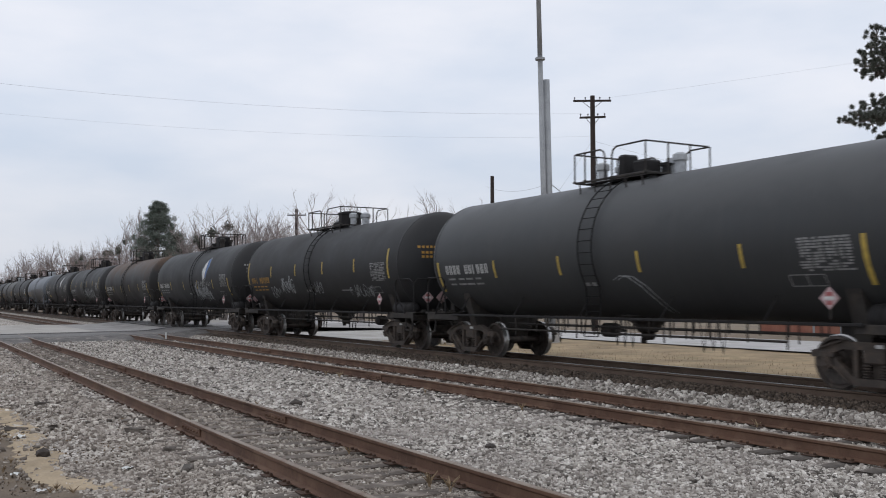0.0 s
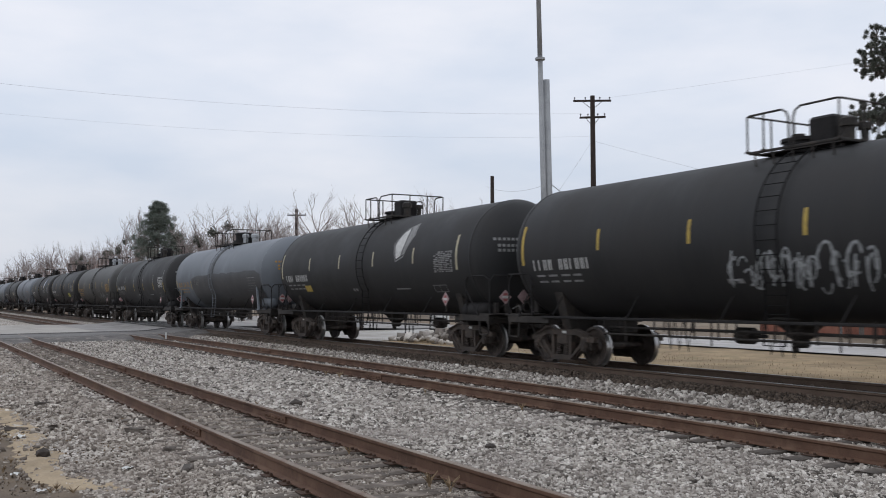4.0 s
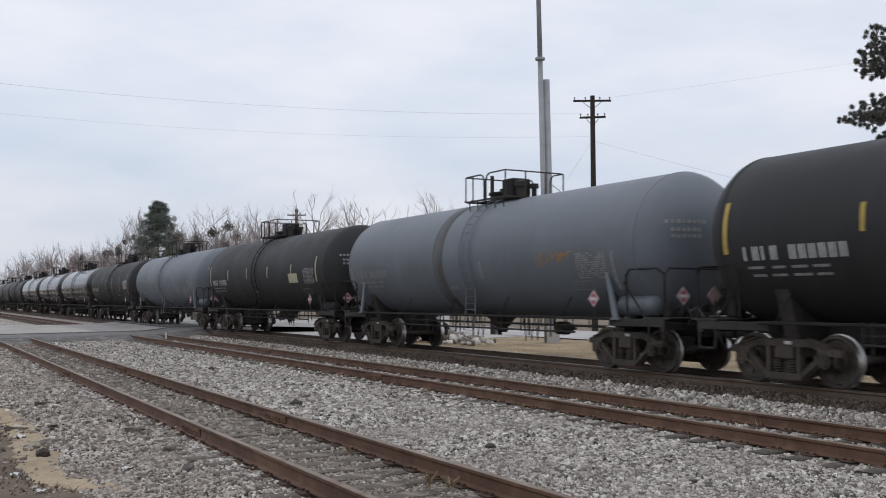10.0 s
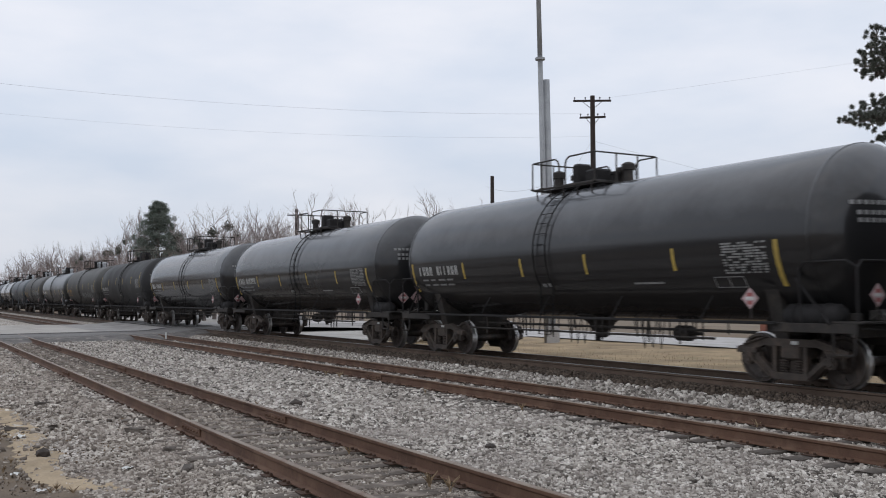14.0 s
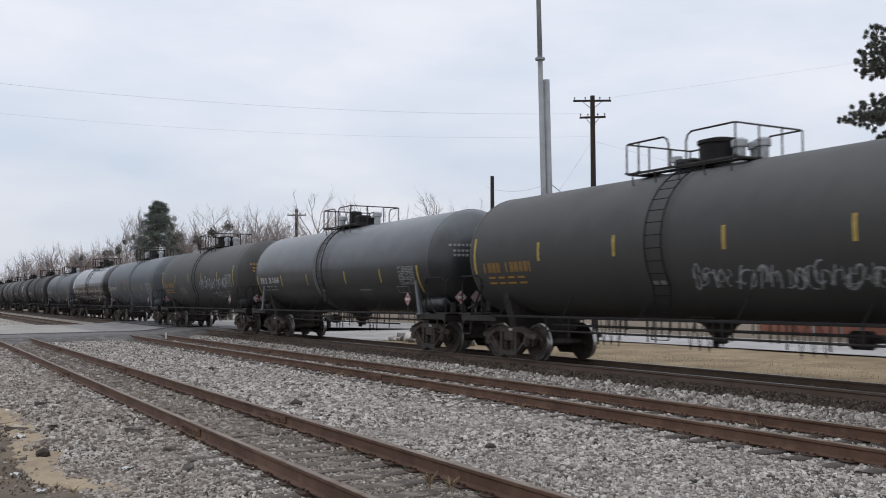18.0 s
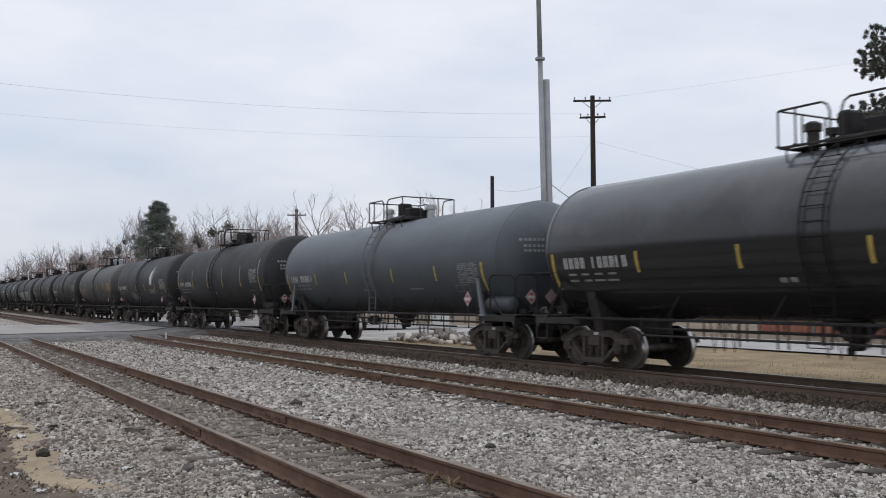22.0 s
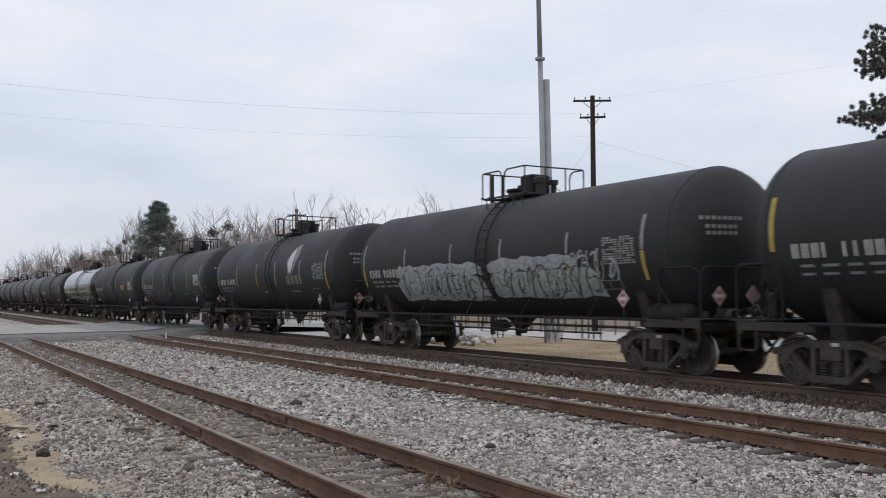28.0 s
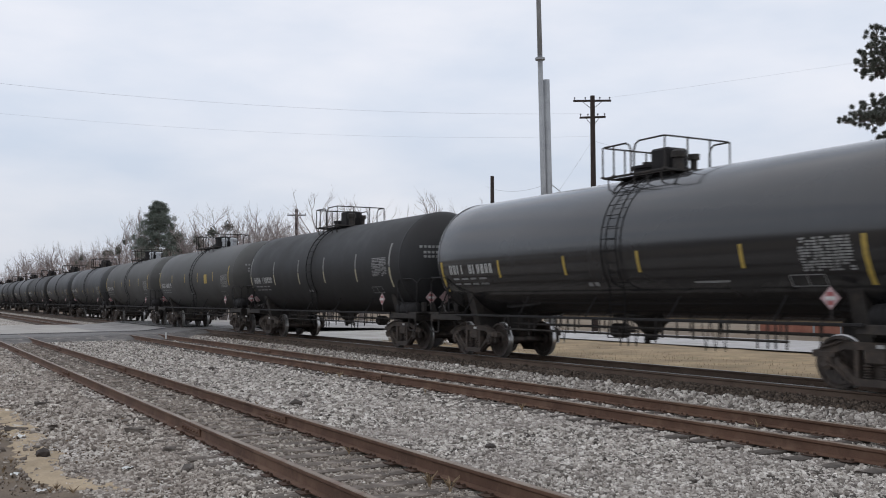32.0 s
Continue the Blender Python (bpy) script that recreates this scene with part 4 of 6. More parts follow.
def deck_mesh(hl, hw):
    bm = bmesh.new()
    z = AXIS_Z + RAD
    for s in (-1, 1):
        add_box(bm, (0, s * (hw - 0.02), z - 0.02), (2 * hl, 0.04, 0.05), 0.008)
        add_box(bm, (0, s * (hw - 0.44), z - 0.006), (2 * hl, 0.22, 0.02))
        for k in range(5):
            x = -hl + 0.15 + (2 * hl - 0.3) * k / 4
            add_path(bm, [(x, s * (hw - 0.02), z - 0.03), (x, s * (hw - 0.06), z - 0.34)], 0.018, 5)
    for s in (-1, 1):
        add_box(bm, (s * (hl - 0.02), 0, z - 0.02), (0.04, 2 * hw, 0.05), 0.008)
        add_box(bm, (s * (hl - 0.2), 0, z - 0.006), (0.34, 2 * hw - 1.05, 0.02))
    return mesh_of("dome_deck", bm, M["steel"])


def post_mesh(z1):
    bm = bmesh.new()
    add_rod(bm, (0, 0, AXIS_Z + RAD - 0.02), (0, 0, z1), 0.019, n=6)
    add_box(bm, (0, 0, AXIS_Z + RAD + 0.0), (0.07, 0.07, 0.04))
    return mesh_of("post", bm, M["steel"])


def deck_rail_mesh(hl, hw, z1, z2, gap):
    """Top rails: lower hoops beside the ladder gaps, a raised hoop round the rest."""
    bm = bmesh.new()
    base = AXIS_Z + RAD
    # a U round each end of the deck, its tips bent down beside the ladder gap
    for s in (-1, 1):
        tip = gap if s > 0 else -gap
        add_path(bm, [(tip, -hw, base), (tip, -hw, z1 - 0.18), (tip + s * 0.05, -hw, z1 - 0.06), (tip + s * 0.16, -hw, z1), (s * (hl - 0.05), -hw, z1), (s * hl, -hw + 0.05, z1),
                      (s * hl, hw - 0.05, z1), (s * (hl - 0.05), hw, z1), (tip + s * 0.5, hw, z1), (tip + s * 0.4, hw, z1 - 0.06), (tip + s * 0.35, hw, z1 - 0.18), (tip + s * 0.35, hw, base)], 0.021)
    return mesh_of("deck_rail", bm, M["steel"])


def manway_mesh(kind):
    bm = bmesh.new()
    z = AXIS_Z + RAD - 0.06
    if kind == 0:       # box-shaped fitting cover beside a manway drum
        add_box(bm, (0.12, 0, z + 0.34), (0.56, 0.62, 0.60), 0.05)
        shift(add_lathe(bm, [(z, 0.40), (z + 0.24, 0.40), (z + 0.25, 0.45), (z + 0.31, 0.45), (z + 0.36, 0.10)], 20, "Z"), (-0.46, 0, 0))
    elif kind == 1:     # round fitting drum with a hinged lid, low valves
        shift(add_lathe(bm, [(z, 0.42), (z + 0.52, 0.42), (z + 0.53, 0.46), (z + 0.60, 0.46), (z + 0.66, 0.2)], 22, "Z"), (0.25, 0, 0))
        add_box(bm, (-0.55, 0, z + 0.16), (0.55, 0.50, 0.30), 0.05)
    else:               # wide low pan, its stubs are parts of the deck
        add_box(bm, (-0.05, 0, z + 0.10), (1.3, 0.8, 0.18), 0.04)
        add_box(bm, (-0.42, 0, z + 0.40), (0.28, 0.44, 0.56), 0.05)
        add_box(bm, (0.22, 0, z + 0.30), (0.46, 0.52, 0.36), 0.05)
    return mesh_of("manway", bm, M["black_steel"])


def valve_stub_mesh():
    bm = bmesh.new()
    z = AXIS_Z + RAD - 0.06
    add_lathe(bm, [(z, 0.10), (z + 0.46, 0.10), (z + 0.462, 0.14), (z + 0.52, 0.14), (z + 0.54, 0.05)], 10, "Z")
    return mesh_of("valve_stub", bm, M["black_steel"])


def relief_valve_mesh():
    bm = bmesh.new()
    z = AXIS_Z + RAD - 0.05
    add_rod(bm, (0, 0, z), (0, 0, z + 0.34), 0.075, n=10)
    add_rod(bm, (0, 0, z + 0.34), (0, 0, z + 0.46), 0.13, n=10)
    return mesh_of("relief_valve", bm, M["pale_steel"])


def vent_cover_mesh():
    """A pale bolted cover over a valve: round body, flange and cap."""
    bm = bmesh.new()
    z = AXIS_Z + RAD - 0.06
    add_lathe(bm, [(z, 0.15), (z + 0.06, 0.15), (z + 0.07, 0.12), (z + 0.36, 0.12), (z + 0.37, 0.165), (z + 0.50, 0.165), (z + 0.55, 0.08)], 14, "Z")
    return mesh_of("vent_cover", bm, M["pale_steel"])


def ladder_mesh():
    """A ladder bent round the flank of the tank, from the running rail to the deck."""
    bm = bmesh.new()
    angles = [radians(a) for a in range(-58, 84, 9)]
    pts = [(-(RAD + 0.07) * math.cos(a), AXIS_Z + (RAD + 0.07) * math.sin(a)) for a in angles]
    pts = [(-1.50, 0.72)] + [(min(y, -1.42) if a < 0 else y, z) for (y, z), a in zip(pts, angles)]
    for s in (-0.24, 0.24):
        add_path(bm, [(s, y, z) for y, z in pts], 0.016, 5)
    return mesh_of("ladder", bm, M["ladder"]), pts


def rung_mesh():
    bm = bmesh.new()
    add_rod(bm, (-0.24, 0, 0), (0.24, 0, 0), 0.009, n=5)
    return mesh_of("rung", bm, M["ladder"])


def walkway_strip_mesh():
    """The dirty run-off band round the tank under the deck."""
    bm = bmesh.new()
    add_lathe(bm, [(-0.28, RAD - 0.01), (-0.278, RAD + 0.004), (0.278, RAD + 0.004), (0.28, RAD - 0.01)], 64)
    return mesh_of("spill_band", bm, M["spill"], True)


def decal(name, polys, material, parent, label="", lift=0.006):
    """Flat paint shapes, given in x and height along the flank's curve from the axis, wrapped on to the tank."""
    bm = bmesh.new()
    for poly in polys:
        f = bm.faces.new([bm.verts.new((x, 0, s)) for x, s in poly])
    lo = min(s for p in polys for _, s in p)
    hi = max(s for p in polys for _, s in p)
    k = math.floor(lo / 0.12) + 1
    while k * 0.12 < hi:
        bmesh.ops.bisect_plane(bm, geom=bm.verts[:] + bm.edges[:] + bm.faces[:], plane_co=(0, 0, k * 0.12), plane_no=(0, 0, 1))
        k += 1
    for v in bm.verts:
        a = v.co.z / RAD
        v.co = Vector((v.co.x, -(RAD + lift) * math.cos(a), (RAD + lift) * math.sin(a)))
    return part(name, bm, material, parent, label)


def rect(x, s, w, h):
    return [(x - w / 2, s - h / 2), (x + w / 2, s - h / 2), (x + w / 2, s + h / 2), (x - w / 2, s + h / 2)]


def bars(x0, s, width, count, h, rng, gap=True):
    """A row of upright marks in place of lettering."""
    step = width / count
    out = []
    for k in range(count):
        if gap and k == count // 2 - 1:
            continue
        x = x0 + step * (k + 0.5)
        out.append(rect(x - step * 0.2, s, step * 0.22, h))
        if rng.random() < 0.8:
            out.append(rect(x + step * 0.2, s, step * 0.2, h))
    return out


def scrawl(x0, x1, s0, s1, rng, thick=0.07, letters=7):
    """Sprayed strokes: leaning zigzags and hooks, letter-like but without words."""
    out = []

    def stroke(a, b, t):
        d = Vector((b[0] - a[0], b[1] - a[1]))
        if d.length < 0.02:
            return
        n = Vector((-d.y, d.x)).normalized() * t / 2
        out.append([(a[0] + n.x, a[1] + n.y), (a[0] - n.x, a[1] - n.y), (b[0] - n.x * 0.7, b[1] - n.y * 0.7), (b[0] + n.x * 0.7, b[1] + n.y * 0.7)])
    count = int(letters * 1.5)
    w = (x1 - x0) / count
    for k in range(count):
        xa = x0 + w * k
        for j in range(rng.randint(2, 3)):
            cx, cy = xa + w * rng.uniform(0.2, 0.8), s0 + (s1 - s0) * rng.uniform(0.3, 0.7)
            rx, ry = w * rng.uniform(0.25, 0.65), (s1 - s0) * rng.uniform(0.2, 0.48)
            a0, sweep = rng.uniform(0, 6.28), rng.choice((-1, 1)) * rng.uniform(1.6, 4.6)
            pts = [(cx + rx * math.cos(a0 + sweep * q / 6) + 0.25 * ry * math.sin(a0 + sweep * q / 6), cy + ry * math.sin(a0 + sweep * q / 6)) for q in range(7)]
            t = thick * rng.uniform(0.35, 0.75)
            for a, b in zip(pts, pts[1:]):
                stroke(a, b, t)
        if rng.random() < 0.6:
            stroke((xa, s0 + (s1 - s0) * rng.uniform(0, 0.2)), (xa + w * rng.uniform(0.2, 1.0), s0 + (s1 - s0) * rng.uniform(0.7, 1)), thick * rng.uniform(0.4, 0.8))
    return out


def diamond(x, s, w, h):
    """The leaning leaf-shaped emblem: outline, pale leaf, blue facet."""
    outer = [(x - w * 0.5, s - h * 0.05), (x - w * 0.3, s - h * 0.5), (x + w * 0.12, s - h * 0.40), (x + w * 0.5, s + h * 0.12), (x + w * 0.34, s + h * 0.5), (x - w * 0.1, s + h * 0.36)]
    leaf = [(x - w * 0.40, s - h * 0.08), (x - w * 0.26, s - h * 0.43), (x - w * 0.02, s - h * 0.36), (x + w * 0.10, s - h * 0.05), (x + w * 0.10, s + h * 0.22), (x + w * 0.02, s + h * 0.36), (x - w * 0.20, s + h * 0.20)]
    facet = [(x + w * 0.03, s - h * 0.36), (x + w * 0.14, s - h * 0.33), (x + w * 0.45, s + h * 0.11), (x + w * 0.31, s + h * 0.45), (x + w * 0.08, s + h * 0.38), (x + w * 0.15, s + h * 0.22), (x + w * 0.14, s - h * 0.06)]
    return outer, leaf, facet


LETTER_LABEL = "unreadable stencilled reporting marks"


# reflector heights along the flank's curve: short stripes, end stripes, top of the data panel
HEIGHTS = {"high": (-0.08, 0.39, -0.33, 0.64, 0.22), "middle": (-0.23, 0.22, -0.48, 0.45, 0.05), "lowered": (-0.35, 0.14, -0.54, 0.43, 0.10),
           "low": (-0.60, -0.15, -0.98, -0.11, -0.10), "tall": (-0.56, 0.38, -0.78, 0.62, 0.20)}


def markings(tank, length, spec, rng):
    h = length / 2 - END
    stripe = M[spec.get("stripe", "yellow")]
    lo, hi, end_lo, end_hi, panel_top = HEIGHTS[spec.get("marks", "low")]
    panel_top = spec.get("panel_top", panel_top)
    xs = [-h + 0.15, -h + 3.0, -h + 5.72, h - 5.95, h - 3.2, h - 0.68]
    if spec.get("few"):
        xs = xs[:1] + xs[3:4] + xs[5:]
    for k, x in enumerate(xs):
        ends = k in (0, len(xs) - 1)
        z0, z1, w = (end_lo, end_hi, 0.10) if ends else (lo, hi, 0.085)
        mid = z0 + 0.46 * (z1 - z0) if spec.get("marks") == "tall" else z1
        decal("reflector", [rect(x, (z0 + mid) / 2, w, mid - z0)], stripe, tank)
        if mid < z1:
            decal("grey_reflector", [rect(x, (mid + z1) / 2 + 0.01, w * 0.95, z1 - mid - 0.02)], M["grey_tape"], tank, "dull grey reflector tape")
    num = M[spec.get("num", "white")]
    glyphs = [decal("reporting_mark", bars(-h + 0.52, -0.34, 2.2, 11, 0.25, rng), num, tank, LETTER_LABEL)]
    glyphs.append(decal("small_print", [rect(-h + 0.8 + 0.45 * k + rng.uniform(-0.03, 0.03), s, rng.uniform(0.25, 0.38), 0.05) for s in (-0.60, -0.75) for k in range(4)],
          M["dim_white" if num is M["white"] else spec["num"]], tank, "rows of unreadable small print"))
    px = h - 1.42
    tone = M[spec.get("panel", "dim_white")]
    glyphs.append(decal("data_panel", [rect(px - 0.46 + 0.13 * c + rng.uniform(-0.02, 0.02), panel_top - 0.03 - 0.05 * r, rng.uniform(0.07, 0.14), 0.033) for r in range(12) for c in range(8) if rng.random() < 0.85], tone, tank,
          "unreadable stencilled data panel"))
    decal("frame_stencil", [rect(h - 1.9 + d, -0.87, 0.02, 0.22) for d in (-0.36, 0.0, 0.36)] + [rect(h - 1.9, -0.76, 0.72, 0.02), rect(h - 1.9, -0.98, 0.72, 0.02)],
          M["dim_white"], tank)
    for k in range(2):
        decal("small_stencil", [rect(-0.6 + 0.22 * k, -0.85, 0.15, 0.10)], M["dim_white"], tank)
    if rng.random() < 0.6:
        decal("small_stencil", [rect(3.0, -0.85, 0.9, 0.045)], M["dim_white"], tank)
    for g in glyphs:
        tagged(g, kind="stuff")
    for extra in spec.get("extra", ()):
        kind = extra[0]
        if kind == "diamond":
            outer, leaf, facet = diamond(extra[1], extra[2], 1.2, 1.3)
            ring = [[(a[0], a[1]), (b[0], b[1]), (0.93 * b[0] + 0.07 * extra[1], 0.93 * b[1] + 0.07 * extra[2]), (0.93 * a[0] + 0.07 * extra[1], 0.93 * a[1] + 0.07 * extra[2])]
                    for a, b in zip(outer, outer[1:] + outer[:1])]
            decal("emblem_outline", ring, M["dim_white"], tank)
            decal("emblem", [leaf], M["white"], tank, "white leaf-shaped emblem")
            if extra[3]:
                decal("emblem_facet", [facet], M["blue"], tank, "blue facet of the emblem", 0.008)
            else:
                decal("emblem_facet", [facet], M["dim_white"], tank, "grey facet of the emblem", 0.008)
        elif kind == "scrawl":
            tagged(decal("spray_paint", scrawl(*extra[1:5], rng, extra[6], extra[7]), M[extra[5]], tank, "sprayed graffiti strokes", 0.009), kind="stuff")
        elif kind == "arc":
            x, z = extra[1:3]
            polys = []
            for d in (0.0, 0.16):
                pts = [(x + d, z - 0.10), (x + 0.25 + d, z), (x + 0.50 + d, z - 0.03), (x + 0.80 + d, z - 0.26), (x + 1.0 + d, z - 0.62), (x + 1.1 + d, z - 1.1)]
                polys += [[(a[0] - 0.012, a[1] - 0.012), (b[0] - 0.012, b[1] - 0.012), (b[0] + 0.012, b[1] + 0.012), (a[0] + 0.012, a[1] + 0.012)] for a, b in zip(pts, pts[1:])]
            decal("spray_paint", polys, M["spray"], tank, "two thin curved spray lines", 0.009)
        elif kind == "letters":
            tagged(decal("emblem_lettering", bars(extra[1], (extra[3] + extra[4]) / 2, extra[2] - extra[1], 3, extra[4] - extra[3], rng, False), M["dim_white"], tank, "faded lettering under the emblem", 0.009), kind="stuff")
        elif kind == "patch":
            decal("paint_patch", [rect(*extra[1:5])], M[extra[5]], tank, "painted patch", 0.010)
        elif kind == "blob":
            x0, x1, s0, s1 = extra[1:5]
            n = 16
            top = [(x0 + (x1 - x0) * k / n, s1 + (rng.uniform(-0.05, 0.05) if 0 < k < n else -0.15)) for k in range(n + 1)]
            bot = [(x1 - (x1 - x0) * k / n, s0 + rng.uniform(-0.05, 0.05)) for k in range(n + 1)]
            decal("paint_patch", [top + bot], M[extra[5]], tank, "ragged-edged colour area", 0.007)


def head_marks(tank, length, col):
    """Small stencil rows on the leading dished end."""
    h = length / 2 - END
    bm = bmesh.new()
    for s, w in ((0.42, 1.0), (0.25, 0.8), (0.12, 0.8)):
        for k in range(int(w / 0.12)):
            y, z = -0.95 - w / 2 + 0.12 * k + 0.3, s
            u = min(0.98, math.hypot(y, z) / RAD)
            v = []
            for dy, dz in ((0, 0), (0.08, 0), (0.08, 0.075), (0, 0.075)):
                u = min(0.985, math.hypot(y + dy, z + dz) / RAD)
                v.append(bm.verts.new((h + HEAD * math.sqrt(1 - u * u) + 0.012, y + dy, z + dz)))
            bm.faces.new(v)
    tagged(part("head_stencil", bm, M[col], tank, LETTER_LABEL), kind="stuff")


def placard_mesh():
    bm = bmesh.new()
    add_box(bm, (0, 0, 0), (0.27, 0.012, 0.27), 0, 0, Matrix.Rotation(radians(45), 3, "Y"))
    add_box(bm, (0, -0.008, 0.07), (0.13, 0.006, 0.06), 0, 1)
    add_box(bm, (0, -0.008, -0.08), (0.11, 0.006, 0.06), 0, 1)
    add_box(bm, (0, -0.008, 0.0), (0.20, 0.006, 0.05), 0, 2)
    add_box(bm, (0, 0.02, -0.22), (0.03, 0.02, 0.26), 0, 3)
    return mesh_of("placard", bm, [M["placard"], M["red"], M["white"], M["steel"]])


def tank_car(front, back, spec, index):
    """One tank car between two coupler planes, with its parts; returns the car and its wheelsets."""
    length = front - back
    rng = random.Random(100 + index)
    lq = round(length * 5) / 5
    car = empty_thing("tank_car", pose((front + back) / 2, TRAIN_Y, RAIL_Z), spec["label"], "tank car", "tank cars of the freight train")
    paint = M[spec["paint"]]
    tank = place("tank", cached(("tank", lq), lambda: tank_mesh(lq)), car, pose(0, 0, AXIS_Z - 0.05 * spec.get("slim", 0.0)), spec.get("tank_label", ""))
    if spec.get("slim"):
        tank.scale = (1.0, 1 - 0.05 * spec["slim"], 1 - 0.05 * spec["slim"])
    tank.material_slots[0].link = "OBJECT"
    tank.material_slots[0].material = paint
    h = lq / 2 - END
    for x in (-h, h):
        band = place("weld_band", cached("ring", ring_mesh), tank, pose(x, 0, 0))
        band.material_slots[0].link = "OBJECT"
        band.material_slots[0].material = paint
    if spec.get("band"):
        place("spill_band", cached("spill", walkway_strip_mesh), tank, pose(spec["band"], 0, 0), "dirty run-off band round the tank")
    markings(tank, lq, spec, rng)
    head_marks(tank, lq, "amber" if spec.get("num") == "amber" else "dim_white")
    wheels = []
    for s in (-1, 1):
        turn = 0 if s > 0 else 180
        base = pose(s * length / 2, 0, 0, 0, 0, turn)
        place("stub_sill", cached("sill", sill_mesh), car, base)
        place("coupler", cached("coupler", coupler_mesh), car, base)
        place("end_deck", cached("deck_end", end_deck_mesh), car, base)
        place("end_handrail", cached("end_rail", end_rail_mesh), car, base)
        for y in (-1, 1):
            side = base @ Matrix.Diagonal((1, y, 1, 1))
            place("grab_rail", cached("grab", grab_rail_mesh), car, side)
            place("brace", cached("brace", brace_mesh), car, side)
            place("sill_step", cached("step", sill_step_mesh), car, side)
        truck = place("truck", cached("bolster", bolster_mesh), car, pose(s * (length / 2 - spec.get("truck_in", 2.12)), 0, 0))
        for y in (-1, 1):
            place("side_frame", cached("frame", side_frame_mesh), truck, pose(0, y * 0.99, 0, 0, 0, 0 if y < 0 else 180))
            for x in (-0.16, 0.16):
                place("spring", cached("springs", spring_mesh), truck, pose(x, y * 0.99, 0))
        place("truck_stencil", cached("truck_mark", truck_mark_mesh), truck, pose(0.12, -1.058, 0.765), "small white stencil plate")
        for x in (-0.889, 0.889):
            w = place("wheelset", cached("wheelset", wheelset_mesh), truck)
            w.matrix_parent_inverse = pose(x, 0, 0.457)
            wheels.append(w)
    tank_res = place("air_reservoir", cached("reservoir", reservoir_mesh), car, pose(length / 2 - 1.5, -1.12, 1.40 if spec["paint"] in ("grey", "mid_grey", "satin", "olive") else 1.24))
    if spec["paint"] in ("grey", "mid_grey", "satin"):
        tank_res.material_slots[0].link = "OBJECT"
        tank_res.material_slots[0].material = paint
    for s in (-1, 1):
        for y in (-1, 1) if spec["paint"] in ("grey", "mid_grey", "satin") else ():
            post = place("saddle_post", cached("saddle_post", saddle_post_mesh), car, pose(s * (length / 2 - 2.0), 0, 0) @ Matrix.Diagonal((-s, y, 1, 1)))
            post.material_slots[0].link = "OBJECT"
            post.material_slots[0].material = paint
        place("brake_gear", cached(("gear", s, index % 3), lambda: brake_gear_mesh(s, index % 3)), car, pose(s * length / 2, 0, 0, 0, 0, 0 if s > 0 else 180), "grey and rusty brake levers and hoses")
    place("placard", cached("placard", placard_mesh), car, pose(length / 2 - 2.55, -1.53, 1.55))
    place("placard", cached("placard", placard_mesh), car, pose(length / 2 - 0.42, -0.95, 1.60, 0, 0, 90))
    place("placard", cached("placard", placard_mesh), car, pose(-length / 2 + 0.42, -0.95, 1.60, 0, 0, -90))
    for turn in (0, 180):
        place("side_rail", cached(("side", lq), lambda: side_rail_mesh(lq)), car, pose(0, 0, 0, 0, 0, turn))
    ladder_me, steps_at = cached("ladder", ladder_mesh)
    ladder = place("ladder", ladder_me, car, pose(DOME_AT.get(index, 0.1), 0, 0))
    steps_of = [place("rung", cached("rung", rung_mesh), ladder, pose(0, y, z)) for y, z in steps_at]
    if spec["paint"] in ("grey", "mid_grey"):
        for ob in [ladder] + steps_of:
            ob.material_slots[0].link = "OBJECT"
            ob.material_slots[0].material = paint
    place("brake_rigging", cached(("rig", lq, index % 4), lambda: brake_rig_mesh(lq, index % 4)), car)
    if spec.get("outlet", True):
        place("bottom_outlet", cached("outlet", outlet_mesh), car, pose(-0.2, 0, 0))
    # deck with rails round the manway
    kind = spec.get("dome", 0)
    hl, z1, z2, gap = ((1.0, 4.96, 4.96, 0.05), (1.55, 4.92, 4.92, 0.25), (1.22, 4.94, 4.94, 0.12))[kind]
    deck = place("dome_deck", cached(("deck", kind), lambda: deck_mesh(hl, 0.95)), car, pose(DOME_AT.get(index, 0.1), 0, -0.13 * spec.get("slim", 0.0)))
    place("deck_rail", cached(("rail", kind), lambda: deck_rail_mesh(hl, 0.95, z1, z2, gap)), deck)
    post = cached(("post", kind), lambda: post_mesh(z1))
    for x, y in ((-hl, -0.95), (-hl + 0.38, -0.95), (hl, -0.95), (-hl, 0.95), (hl, 0.95), (-hl, -0.3), (-hl, 0.35), (hl, -0.3), (hl, 0.35)):
        place("post", post, deck, pose(x, y, 0))
    place("manway", cached(("manway", kind), lambda: manway_mesh(kind)), deck)
    for x in ((), (-0.95,), (-0.1, 0.72))[kind]:
        place("valve_stub", cached("valve_stub", valve_stub_mesh), deck, pose(x, 0.1, -0.16))
    for x, y in ((hl * 0.62, 0.25), (-hl * 0.78, 0.2)):
        valve = place("relief_valve", cached("valve", relief_valve_mesh), deck, pose(x, y, 0))
        if kind == 0 or spec["paint"].endswith("gloss"):
            valve.material_slots[0].link = "OBJECT"
            valve.material_slots[0].material = M["steel"]
    dark = kind == 0 or spec["paint"].endswith("gloss")
